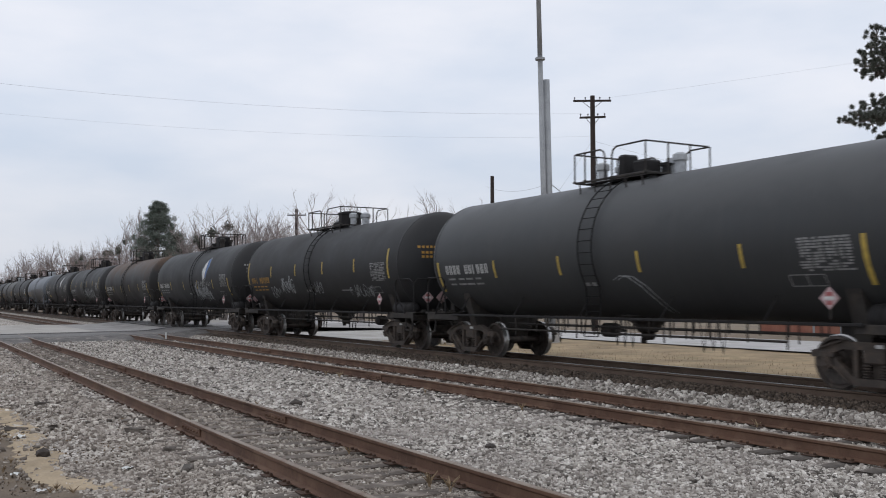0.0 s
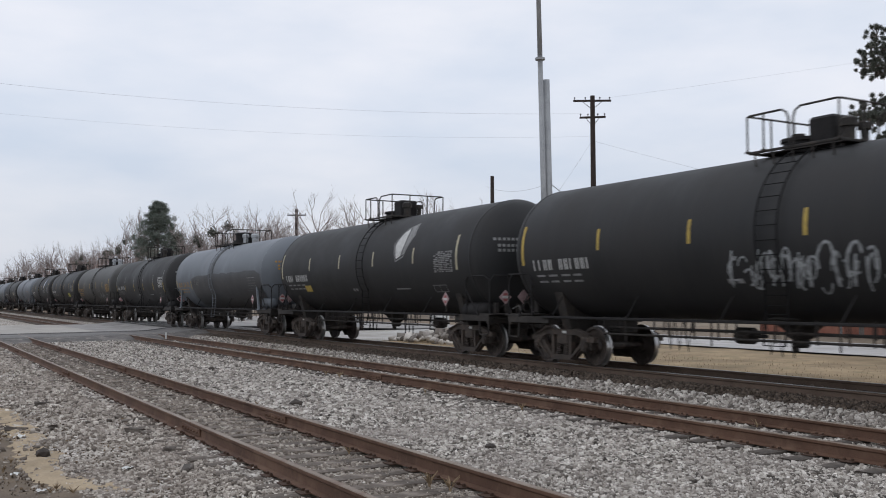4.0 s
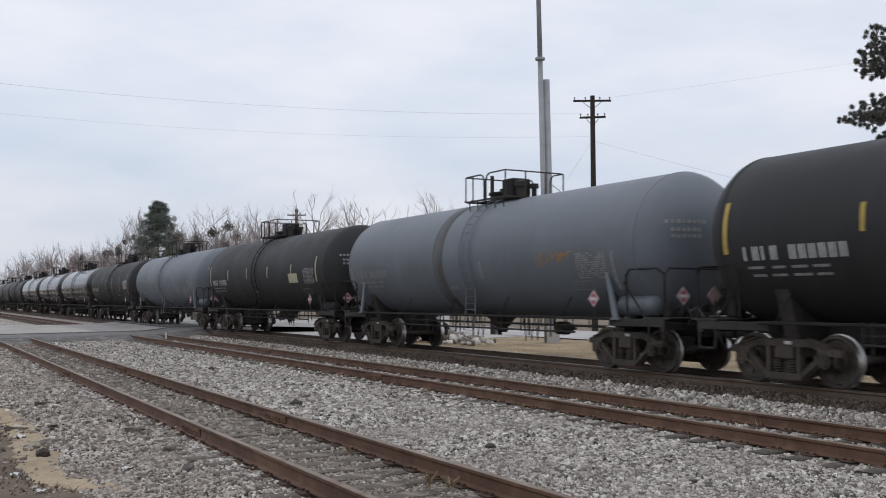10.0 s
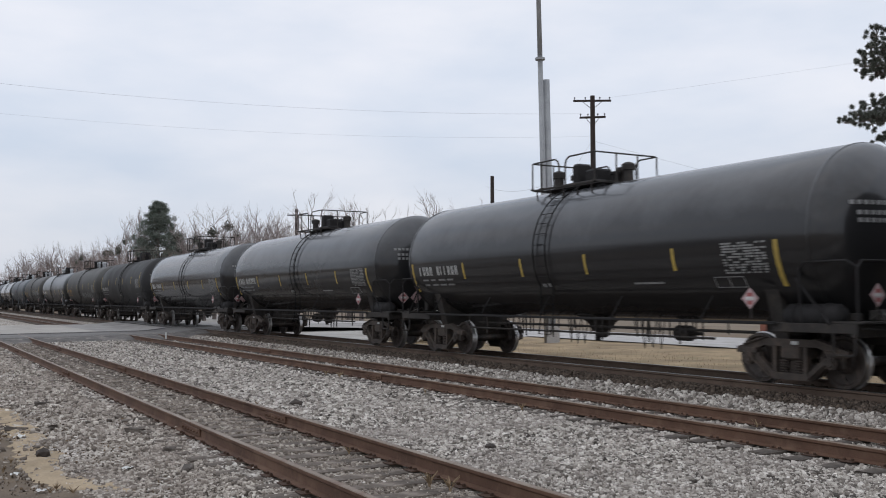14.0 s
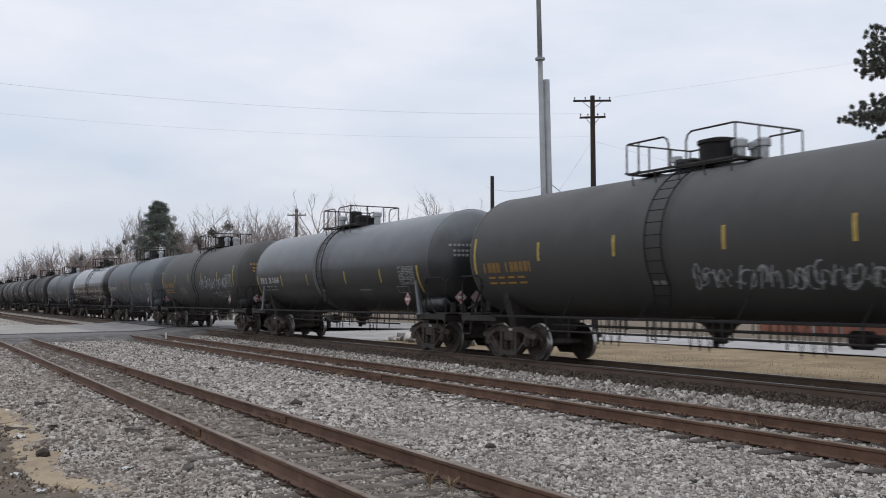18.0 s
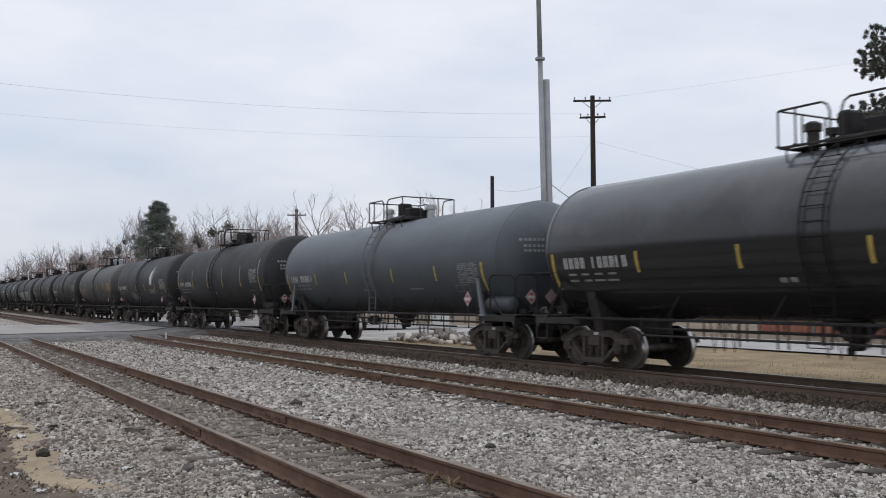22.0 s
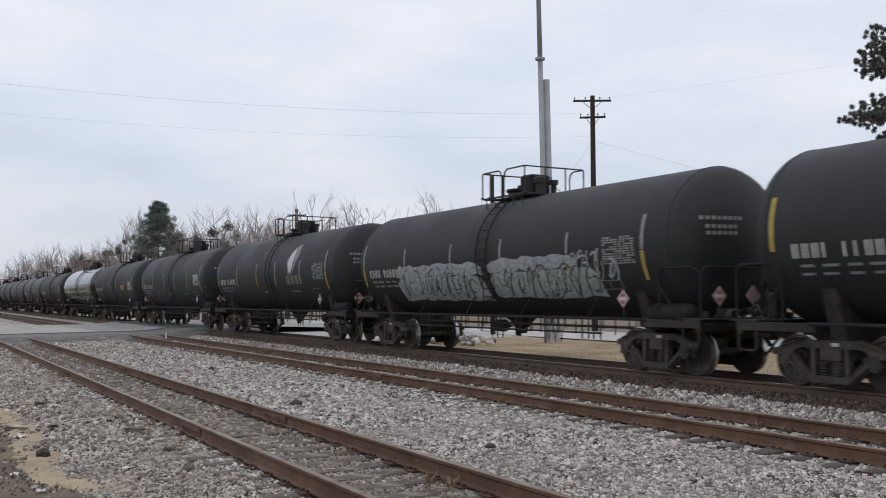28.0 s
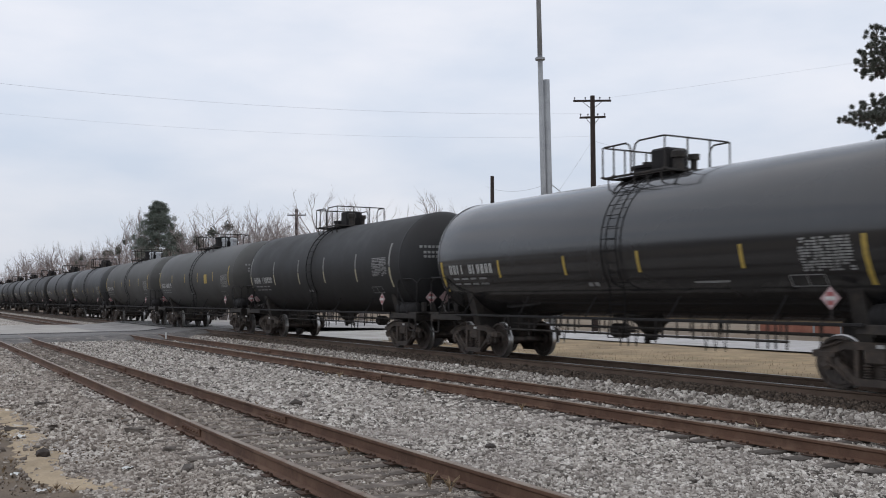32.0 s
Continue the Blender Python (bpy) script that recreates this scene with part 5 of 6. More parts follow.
    for x, y in (((-0.32, 0.42), (0.62, -0.2)), ((0.92, -0.15), (1.2, 0.2), (0.85, 0.4)), ((-0.98, -0.3), (1.12, 0.15)))[kind]:
        cover = place("vent_cover", cached("vent", vent_cover_mesh), deck, pose(x, y, 0), "dark dirty valve cover" if dark else "pale grey painted cover")
        if dark:
            cover.material_slots[0].link = "OBJECT"
            cover.material_slots[0].material = M["steel"]
    return car, wheels


# coupler planes of the train at 0 s, first car ahead
PLANES = [-7.6, -24.31, -41.04, -57.76, -74.5, -91.2, -107.9, -124.6, -141.32, -158.05, -174.62, -191.34, -207.9, -224.62, -241.35, -258.04, -274.68, -291.6,
          -308.52, -325.02, -342.25, -359.95, -376.63, -393.15, -409.88, -427.5, -444.16, -460.73, -477.23, -493.73, -510.23, -526.8, -543.24, -559.74, -576.22,
          -592.76, -609.42, -626.08, -642.74, -659.4, -676.06, -692.72, -709.38, -726.04, -742.7, -759.36, -776.02]
BLACK = "black tank car with reflector stripes rolling on the main track"
DARK = "charcoal grey tank car with paler crown on the main track"
OLIVE = "grey-brown dirty tank car with amber lettering on the main track"
GREY = "pale blue-grey painted tank car on the main track"
SLATE = "slate grey tank car with white lettering on the main track"
GLOSS = "shiny black tank car that mirrors the pale sky"
CARS = [
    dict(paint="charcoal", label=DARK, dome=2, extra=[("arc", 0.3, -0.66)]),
    dict(paint="black", marks="middle", label="charcoal grey tank car with amber marks and white graffiti", dome=1, num="amber", extra=[
        ("scrawl", -4.5, -3.5, -1.1, -0.6, "spray", 0.06, 2), ("scrawl", -3.2, -1.8, -0.95, -0.28, "spray", 0.07, 4), ("scrawl", -0.1, 0.9, -1.0, -0.45, "spray", 0.06, 3), ("scrawl", 3.2, 5.1, -1.15, -0.68, "spray", 0.04, 5)]),
    dict(paint="black", panel_top=0.08, label="black tank car with blue and white emblem and graffiti", extra=[
        ("diamond", 2.75, 0.4, True), ("scrawl", 0.6, 3.3, -1.3, -0.45, "spray", 0.12, 9), ("scrawl", 0.9, 3.7, -0.5, -0.22, "dim_white", 0.07, 6)]),
    dict(paint="brown", panel_top=0.08, label="black tank car with rust-brown stained crown"),
    dict(paint="black", marks="high", label="black tank car with white graffiti on its flank", extra=[("scrawl", -0.6, 4.5, -1.05, -0.25, "spray", 0.09, 12)]),
    dict(paint="black", marks="high", label="black tank car with white leaf emblem and yellow mark", stripe="pale_yellow", extra=[("diamond", 3.2, 0.65, False), ("patch", -4.6, -0.75, 0.6, 0.25, "yellow")]),
    # the blob turns the flank black below the middle
    dict(paint="grey", label="pale grey tank car with a black lower flank", dome=1, num="amber", band=-0.3, panel="dim_white", extra=[
        ("blob", -3.9, 6.9, -2.1, 0.10, "black_tar"), ("scrawl", -3.4, -2.6, -0.4, -0.1, "dim_white", 0.03, 4)]),
    dict(paint="black", marks="tall", label=BLACK, panel="white"),
    dict(paint="olive", marks="middle", label=OLIVE, dome=1, num="amber", panel="amber", extra=[("scrawl", 1.9, 4.2, -1.15, -0.5, "spray", 0.05, 6)]),
    dict(paint="black", marks="high", label="black tank car with a bright yellow painted patch", extra=[("patch", 3.75, -0.69, 1.05, 0.34, "bright_yellow"), ("scrawl", -4.8, -1.6, -0.8, -0.55, "dim_white", 0.03, 12)]),
    dict(paint="black", marks="high", label="black tank car with blue and white leaf emblem", extra=[("diamond", 3.2, 0.65, True), ("letters", 2.5, 3.9, -0.38, -0.02)]),
    dict(paint="grey", label=GREY, band=-1.1, num="dim_white", stripe="dim_white", few=True, extra=[("scrawl", 3.6, 5.0, -0.35, 0.0, "amber", 0.03, 4)]),
    dict(paint="black", marks="middle", label="dull black tank car with pale paint patches", stripe="pale_yellow", extra=[("patch", 4.15, -0.31, 0.95, 0.36, "pale_yellow")]),
    dict(paint="grey", label="pale grey tank car with scrawled graffiti", truck_in=1.95, band=-1.2, num="dim_white", stripe="dim_white", few=True, extra=[("scrawl", 2.7, 5.1, -1.2, -0.45, "spray", 0.06, 7)]),
    dict(paint="black", marks="tall", label=BLACK, panel="white"),
    dict(paint="dusty_lit_gloss", label=GLOSS, dome=2),
    dict(paint="dusty_lit_gloss", label=GLOSS, dome=2),
    dict(paint="dusty_lit_gloss", label=GLOSS, dome=2),
    dict(paint="black", marks="high", label=BLACK),
    dict(paint="olive", marks="middle", label="grey-brown tank car with white graffiti letters", dome=1, num="amber", extra=[("scrawl", 0.5, 5.1, -1.05, -0.55, "spray", 0.06, 12)]),
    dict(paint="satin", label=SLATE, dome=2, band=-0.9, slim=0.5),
    dict(paint="olive", marks="middle", label="grey-brown tank car with pale graffiti on its flank", dome=1, num="amber", extra=[("scrawl", 0.8, 5.4, -0.62, -0.06, "spray", 0.10, 11), ("scrawl", 3.1, 5.2, -1.16, -0.72, "spray", 0.05, 5), ("scrawl", -3.4, -2.0, -0.85, -0.4, "dim_white", 0.05, 4)]),
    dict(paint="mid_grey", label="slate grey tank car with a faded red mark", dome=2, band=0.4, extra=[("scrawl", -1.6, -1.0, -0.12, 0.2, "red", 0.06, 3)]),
    dict(paint="dusty_lit_gloss", label=GLOSS, dome=2),
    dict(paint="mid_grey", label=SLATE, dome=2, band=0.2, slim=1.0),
    dict(paint="black", marks="tall", label=BLACK),
    dict(paint="black", panel_top=0.08, label="black tank car with white leaf emblem and graffiti", extra=[("diamond", 3.1, 0.3, False), ("letters", 2.4, 3.8, -0.78, -0.46), ("scrawl", -3.2, -1.0, -1.18, -0.62, "spray", 0.05, 6)]),
    dict(paint="olive", marks="lowered", label="grey-brown tank car with an amber painted panel", dome=1, num="amber", panel="amber", extra=[("patch", 5.65, -0.14, 1.1, 0.52, "dull_amber")]),
    dict(paint="black", marks="high", label="black tank car with faint white graffiti", extra=[("scrawl", -1.0, 1.2, -0.9, -0.3, "dim_white", 0.05, 6)]),
    dict(paint="black", marks="high", label=BLACK),
    dict(paint="black", marks="tall", label="black tank car with a long pale green graffiti band", panel="dim_white", extra=[
        ("blob", -4.7, 0.2, -1.3, -0.5, "pale_green"), ("blob", 0.5, 4.9, -1.2, -0.45, "pale_green"), ("blob", -4.7, 0.2, -0.5, -0.15, "spray"), ("blob", 0.5, 4.2, -0.45, -0.12, "spray"),
        ("scrawl", -4.6, 4.8, -1.25, -0.25, "black_tar", 0.08, 14), ("scrawl", 2.6, 5.5, -0.85, -0.02, "spray", 0.10, 6)]),
    dict(paint="black", marks="tall", label="black tank car with a white leaf emblem", extra=[("diamond", 2.95, 0.45, False), ("letters", 2.25, 3.65, -0.55, -0.2)]),
    dict(paint="black", marks="tall", label=BLACK, panel="white"),
    dict(paint="black", marks="lowered", label="black tank car with an amber painted panel", panel="white", extra=[("patch", 3.2, -0.30, 0.9, 0.34, "amber")]),
    dict(paint="gloss", label=GLOSS),
    dict(paint="black", marks="tall", label=BLACK, stripe="pale_yellow"),
    dict(paint="olive", marks="middle", label="grey-brown tank car with a yellow painted spot", dome=1, extra=[("patch", 2.6, -0.1, 0.5, 0.45, "yellow")]),
    dict(paint="olive", marks="middle", label=OLIVE, dome=1), dict(paint="charcoal", label=DARK), dict(paint="charcoal", label=DARK), dict(paint="black", label=BLACK),
    dict(paint="charcoal", label=DARK), dict(paint="black", label=BLACK), dict(paint="charcoal", label=DARK), dict(paint="black", label=BLACK), dict(paint="charcoal", label=DARK),
]
TRAIN, WHEELS = [], []
for k, spec in enumerate(CARS):
    car, wheels = tank_car(PLANES[k], PLANES[k + 1], spec, k)
    TRAIN.append((car, (PLANES[k] + PLANES[k + 1]) / 2))
    WHEELS += wheels


# ---- poles, wires, trees and buildings behind ----
def utility_pole(x, y, height, label, arms, r=0.15):
    p = empty_thing("utility_pole", pose(x, y, -0.4), label, "utility pole", "poles along the railway")
    bm = bmesh.new()
    add_rod(bm, (0, 0, 0), (0, 0, height), r * 1.15, r * 0.8, 12)
    part("shaft", bm, M["pole"], p)
    for z, w, turn in arms:
        bm = bmesh.new()
        add_box(bm, (0, 0.16, 0), (w, 0.10, 0.13), 0.01)
        for s in (-1, 1):
            add_rod(bm, (s * w * 0.28, 0.15, 0), (s * 0.05, 0.12, -0.55), 0.018, n=5)
        arm = part("crossarm", bm, M["pole"], p, m=pose(0, 0, z, 0, 0, turn))
        for k in (-0.46, -0.18, 0.2, 0.46):
            b = bmesh.new()
            add_lathe(b, [(0.06, 0.02), (0.14, 0.02), (0.15, 0.05), (0.22, 0.055), (0.26, 0.02)], 8, "Z")
            part("insulator", b, M["wire"], arm, m=pose(k * w, 0.16, 0))
    return p


# the three places and heights below lie along the far side of the lawn and lot
utility_pole(-48.12, 39.04, 15.5, "dark wooden utility pole with two crossarms", [(15.2, 2.5, 58), (14.1, 1.7, 52)], 0.19)
utility_pole(-45.1, 29.2, 9.2, "short dark wooden pole without arms", [], 0.13)
utility_pole(-98.0, 37.6, 12.2, "far wooden utility pole with a crossarm", [(11.5, 2.1, 60)], 0.2)


def wire(name, a, b, sag, r=0.005, group="overhead wires"):
    a, b = Vector(a), Vector(b)
    bm = bmesh.new()
    pts = [a.lerp(b, k / 14) - Vector((0, 0, sag * 4 * (k / 14) * (1 - k / 14))) for k in range(15)]
    add_path(bm, pts, r, 5)
    ob = part(name, bm, M["pale_wire" if (b - a).length > 35 else "wire"], None)
    return tagged(ob, "thin dark overhead wire slung between poles", "wire", group)


def steel_mast(x, y):
    p = empty_thing("steel_mast", pose(x, y, -0.35, 0, 0, 60.1), "tall grey steel mast beside a thicker column, on a concrete base", "mast")
    bm = bmesh.new()
    add_rod(bm, (-0.22, -0.1, 0), (-0.47, -0.1, 13.6), 0.15, 0.12, 14)
    part("mast", bm, M["galv"], p, smooth=True)
    bm = bmesh.new()
    add_rod(bm, (-0.47, -0.1, 13.6), (-0.66, -0.1, 24.0), 0.12, 0.09, 14)
    part("upper_mast", bm, M["galv"], p, smooth=True)
    bm = bmesh.new()
    add_lathe(bm, [(13.5, 0.13), (13.52, 0.24), (13.62, 0.24), (13.64, 0.12)], 14, "Z")
    shift(list(bm.faces), (-0.47, -0.1, 0))
    part("flange", bm, M["galv"], p)
    bm = bmesh.new()
    add_rod(bm, (0.02, 0.1, 0), (-0.17, 0.1, 12.6), 0.19, 0.17, 16)
    part("column", bm, M["galv"], p, smooth=True)
    bm = bmesh.new()
    add_lathe(bm, [(-0.05, 0.36), (0.80, 0.36), (0.85, 0.32)], 20, "Z")
    part("base", bm, M["concrete"], p, "pale concrete base")
    return p


steel_mast(-36.0, 26.62)


def needle_tuft_mesh(seed, count, size, blade):
    rng = np.random.default_rng(seed)
    v, f = [], []
    for k in range(count):
        c = rng.normal(0, 0.28, 3) * size
        d = rng.normal(0, 1, 3)
        d[2] = abs(d[2]) * 0.7 + 0.1
        d /= np.linalg.norm(d)
        s = np.cross(d, rng.normal(0, 1, 3))
        s /= np.linalg.norm(s)
        l, w = size * rng.uniform(0.35, 0.65), size * blade
        i = len(v)
        v += [tuple(c - s * w), tuple(c + s * w), tuple(c + d * l)]
        f.append((i, i + 1, i + 2))
    return v, f


def grow(bm, a, d, length, r, depth, rng, spread=0.55, kids=(2, 4), droop=0.0, n=5):
    """One limb and its offshoots, tapered and crooked."""
    steps_n = 3 if depth > 1 else 2
    pts = [a]
    dd = d.copy()
    for k in range(steps_n):
        dd = (dd + Vector((rng.gauss(0, 0.16), rng.gauss(0, 0.16), rng.gauss(0.07 - droop, 0.1)))).normalized()
        pts.append(pts[-1] + dd * length / steps_n)
    for k, (p, q) in enumerate(zip(pts, pts[1:])):
        add_rod(bm, p, q, r * (1 - 0.35 * k / steps_n), r * (1 - 0.35 * (k + 1) / steps_n), n if depth > 1 else 3, caps=False)
    if depth == 0:
        return
    for _ in range(rng.randint(*kids)):
        k = rng.randint(1, steps_n)
        nd = (dd + Vector((rng.gauss(0, spread * 1.35), rng.gauss(0, spread * 1.35), rng.gauss(0.34, spread * 0.6)))).normalized()
        grow(bm, pts[k], nd, length * rng.uniform(0.46, 0.66), r * rng.uniform(0.45, 0.6), depth - 1, rng, spread, kids, droop, n)


def bare_tree_meshes(seed, height, stems=1, depth=4, kids=(2, 4), spread=0.5):
    rng = random.Random(seed)
    trunk, crown = bmesh.new(), bmesh.new()
    for s in range(stems):
        base = Vector((rng.uniform(-0.5, 0.5) * (stems > 1), rng.uniform(-0.5, 0.5) * (stems > 1), 0))
        top = base + Vector((rng.uniform(-0.5, 0.5), rng.uniform(-0.5, 0.5), height * rng.uniform(0.28, 0.4)))
        add_rod(trunk, base, top, height * 0.017, height * 0.010, 8)
        for k in range(rng.randint(4, 5)):
            d = Vector((rng.gauss(0, 0.42), rng.gauss(0, 0.42), 1)).normalized()
            grow(crown, top - Vector((0, 0, rng.uniform(0, height * 0.08))), d, height * rng.uniform(0.22, 0.34), height * 0.0062, depth - 1, rng, spread, kids)
    top = max(v.co.z for v in crown.verts)
    return mesh_of("trunk", trunk, M["bark"]), mesh_of("crown", crown, M["twig"]), top


BARE = [bare_tree_meshes(s, 10.0, st, 5, kd, sp) for s, st, kd, sp in ((1, 2, (3, 4), 0.5), (2, 2, (3, 4), 0.42), (3, 1, (3, 5), 0.5), (4, 2, (3, 4), 0.5), (5, 3, (2, 4), 0.45))]
SPARSE = [bare_tree_meshes(s, 10.0, 1, 5, (2, 4), 0.5) for s in (11, 12, 13)]


def bare_tree(x, y, height, k, pool=None, label="leafless winter tree with fine twigs", clumps=0):
    tm, cm, top = (pool or BARE)[k % len(pool or BARE)]
    sc = height / top
    rng = random.Random(int(x * 7 + y * 3))
    t = empty_thing("bare_tree", pose(x, y, -0.4, 0, 0, rng.uniform(0, 360)), label, "tree", "leafless trees behind the railway")
    t.scale = (sc * rng.uniform(0.9, 1.1), sc * rng.uniform(0.9, 1.1), sc)
    place("trunk", tm, t)
    place("crown", cm, t)
    tips = [v.co for v in cm.vertices if v.co.z > 0.62 * top]
    for _ in range(clumps):
        place("mistletoe", cached("mistletoe", mistletoe_mesh), t, Matrix.Translation(tips[rng.randrange(len(tips))]), "dark evergreen mistletoe clump")
    return t


def mistletoe_mesh():
    v, f = needle_tuft_mesh(91, 150, 0.62, 0.09)
    me = bpy.data.meshes.new("mistletoe")
    me.from_pydata(v, [], f)
    me.materials.append(M["needle"])
    return me


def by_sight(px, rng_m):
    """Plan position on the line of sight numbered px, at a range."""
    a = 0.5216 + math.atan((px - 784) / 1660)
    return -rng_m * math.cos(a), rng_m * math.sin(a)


tree_rng = random.Random(5)
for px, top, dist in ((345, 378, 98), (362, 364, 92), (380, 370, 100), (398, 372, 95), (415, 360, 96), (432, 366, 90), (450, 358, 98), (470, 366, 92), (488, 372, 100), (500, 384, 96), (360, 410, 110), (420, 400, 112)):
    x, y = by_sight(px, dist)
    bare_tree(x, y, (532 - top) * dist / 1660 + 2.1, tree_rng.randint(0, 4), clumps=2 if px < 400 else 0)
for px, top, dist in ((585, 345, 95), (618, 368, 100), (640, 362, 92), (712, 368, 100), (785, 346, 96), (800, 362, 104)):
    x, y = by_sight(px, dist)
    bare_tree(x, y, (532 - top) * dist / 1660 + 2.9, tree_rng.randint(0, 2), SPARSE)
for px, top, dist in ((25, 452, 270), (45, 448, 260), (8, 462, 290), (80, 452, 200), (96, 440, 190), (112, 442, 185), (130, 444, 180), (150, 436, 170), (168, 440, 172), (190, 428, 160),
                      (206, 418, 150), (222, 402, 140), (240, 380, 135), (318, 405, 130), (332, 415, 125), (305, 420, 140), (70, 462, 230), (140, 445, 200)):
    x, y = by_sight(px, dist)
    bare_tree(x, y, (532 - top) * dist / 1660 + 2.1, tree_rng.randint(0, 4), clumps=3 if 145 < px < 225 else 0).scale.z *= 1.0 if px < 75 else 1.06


def brush(name, spans, label):
    """Tangled leafless brush: many short twigs."""
    rng = np.random.default_rng(21)
    bm_v, bm_f = [], []
    n = 0
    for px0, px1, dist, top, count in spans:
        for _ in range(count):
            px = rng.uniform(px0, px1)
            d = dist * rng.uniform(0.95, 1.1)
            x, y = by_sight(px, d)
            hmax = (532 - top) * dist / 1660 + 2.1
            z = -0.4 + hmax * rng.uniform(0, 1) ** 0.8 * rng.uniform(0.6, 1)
            l = rng.uniform(0.4, 1.3)
            dx, dy, dz = rng.normal(0, 0.7) * l, rng.normal(0, 0.7) * l, l * rng.uniform(-0.1, 0.9)
            w = dist * 0.00015
            bm_v += [(x - w, y, z), (x + w, y + w, z), (x + dx, y + dy, z + dz)]
            bm_f.append((n, n + 1, n + 2))
            n += 3
    me = bpy.data.meshes.new(name)
    me.from_pydata(bm_v, [], bm_f)
    me.materials.append(M["brush"])
    return tagged(new(name, me), label, "brush", kind="stuff")


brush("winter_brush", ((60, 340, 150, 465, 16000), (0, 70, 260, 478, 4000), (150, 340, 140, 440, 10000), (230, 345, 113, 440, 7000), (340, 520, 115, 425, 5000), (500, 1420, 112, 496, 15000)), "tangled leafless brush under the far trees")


def pine_meshes(seed, height, tiers, reach, tuft, count, bare=0.35, tip=0.35, blade=0.05, needle=M["needle"]):
    """A pine: straight trunk, crooked limbs, and tufts of needles clustered at the limb ends."""
    rng = random.Random(seed)
    trunk, limbs = bmesh.new(), bmesh.new()
    add_rod(trunk, (0, 0, 0), (0.1, 0.05, height), height * 0.016, 0.03, 10)
    V, F = [], []
    tufts = [needle_tuft_mesh(seed * 10 + k, count, tuft, blade) for k in range(4)]

    def tuft_at(p):
        v, f = tufts[rng.randint(0, 3)]
        i = len(V)
        a = rng.uniform(0, 6.28)
        ca, sa, g = math.cos(a), math.sin(a), rng.uniform(0.7, 1.25)
        V.extend((p.x + g * (q[0] * ca - q[1] * sa), p.y + g * (q[0] * sa + q[1] * ca), p.z + g * q[2]) for q in v)
        F.extend((x + i, y + i, z + i) for x, y, z in f)
    for k in range(tiers):
        u = bare + (1 - bare) * (k + rng.uniform(0, 1)) / tiers
        z = height * min(u, 0.985)
        v = min(1.0, (1.01 - u) / (1 - bare))
        prof = v ** 0.8 * (1.15 - 0.3 * v ** 2)
        length = reach * prof * rng.uniform(0.62, 1.12) + 0.1
        a = rng.uniform(0, 6.283)
        d = Vector((math.cos(a), math.sin(a), rng.uniform(-0.05, 0.45))).normalized()
        p0 = Vector((0, 0, z))
        pts = [p0]
        for j in range(4):
            d = (d + Vector((rng.gauss(0, 0.12), rng.gauss(0, 0.12), rng.gauss(0.03, 0.1)))).normalized()
            pts.append(pts[-1] + d * length / 4)
        for j, (p, q) in enumerate(zip(pts, pts[1:])):
            add_rod(limbs, p, q, 0.05 * (1 - j * 0.2), 0.05 * (0.8 - j * 0.2), 4, caps=False)
            if j >= 1:
                for _ in range(2 + j):
                    e = Vector((rng.gauss(0, 0.5), rng.gauss(0, 0.5), rng.gauss(0.2, 0.35))) * length * tip * 0.5
                    add_rod(limbs, q, q + e, 0.015, 0.01, 3, caps=False)
                    tuft_at(q + e)
    me = bpy.data.meshes.new("crown")
    me.from_pydata(V, [], F)
    me.materials.append(needle)
    return mesh_of("trunk", trunk, M["bark"]), mesh_of("branchwork", limbs, M["bark"]), me


def pine_tree(x, y, meshes, label, turn=0.0, scale=1.0):
    t = empty_thing("pine_tree", pose(x, y, -0.4, 0, 0, turn), label, "tree", "evergreen pines")
    t.scale = (scale, scale, scale)
    for n, me in zip(("trunk", "branchwork", "crown"), meshes):
        place(n, me, t)
    return t


# both far pines wear the needles with painted haze
FAR_PINE = pine_meshes(52, 13.8, 104, 3.6, 0.48, 36, 0.44, 0.32, 0.05, M["hazed_needle"])
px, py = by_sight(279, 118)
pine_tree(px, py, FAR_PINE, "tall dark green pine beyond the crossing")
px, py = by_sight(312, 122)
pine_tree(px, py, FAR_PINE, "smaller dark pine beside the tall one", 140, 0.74)


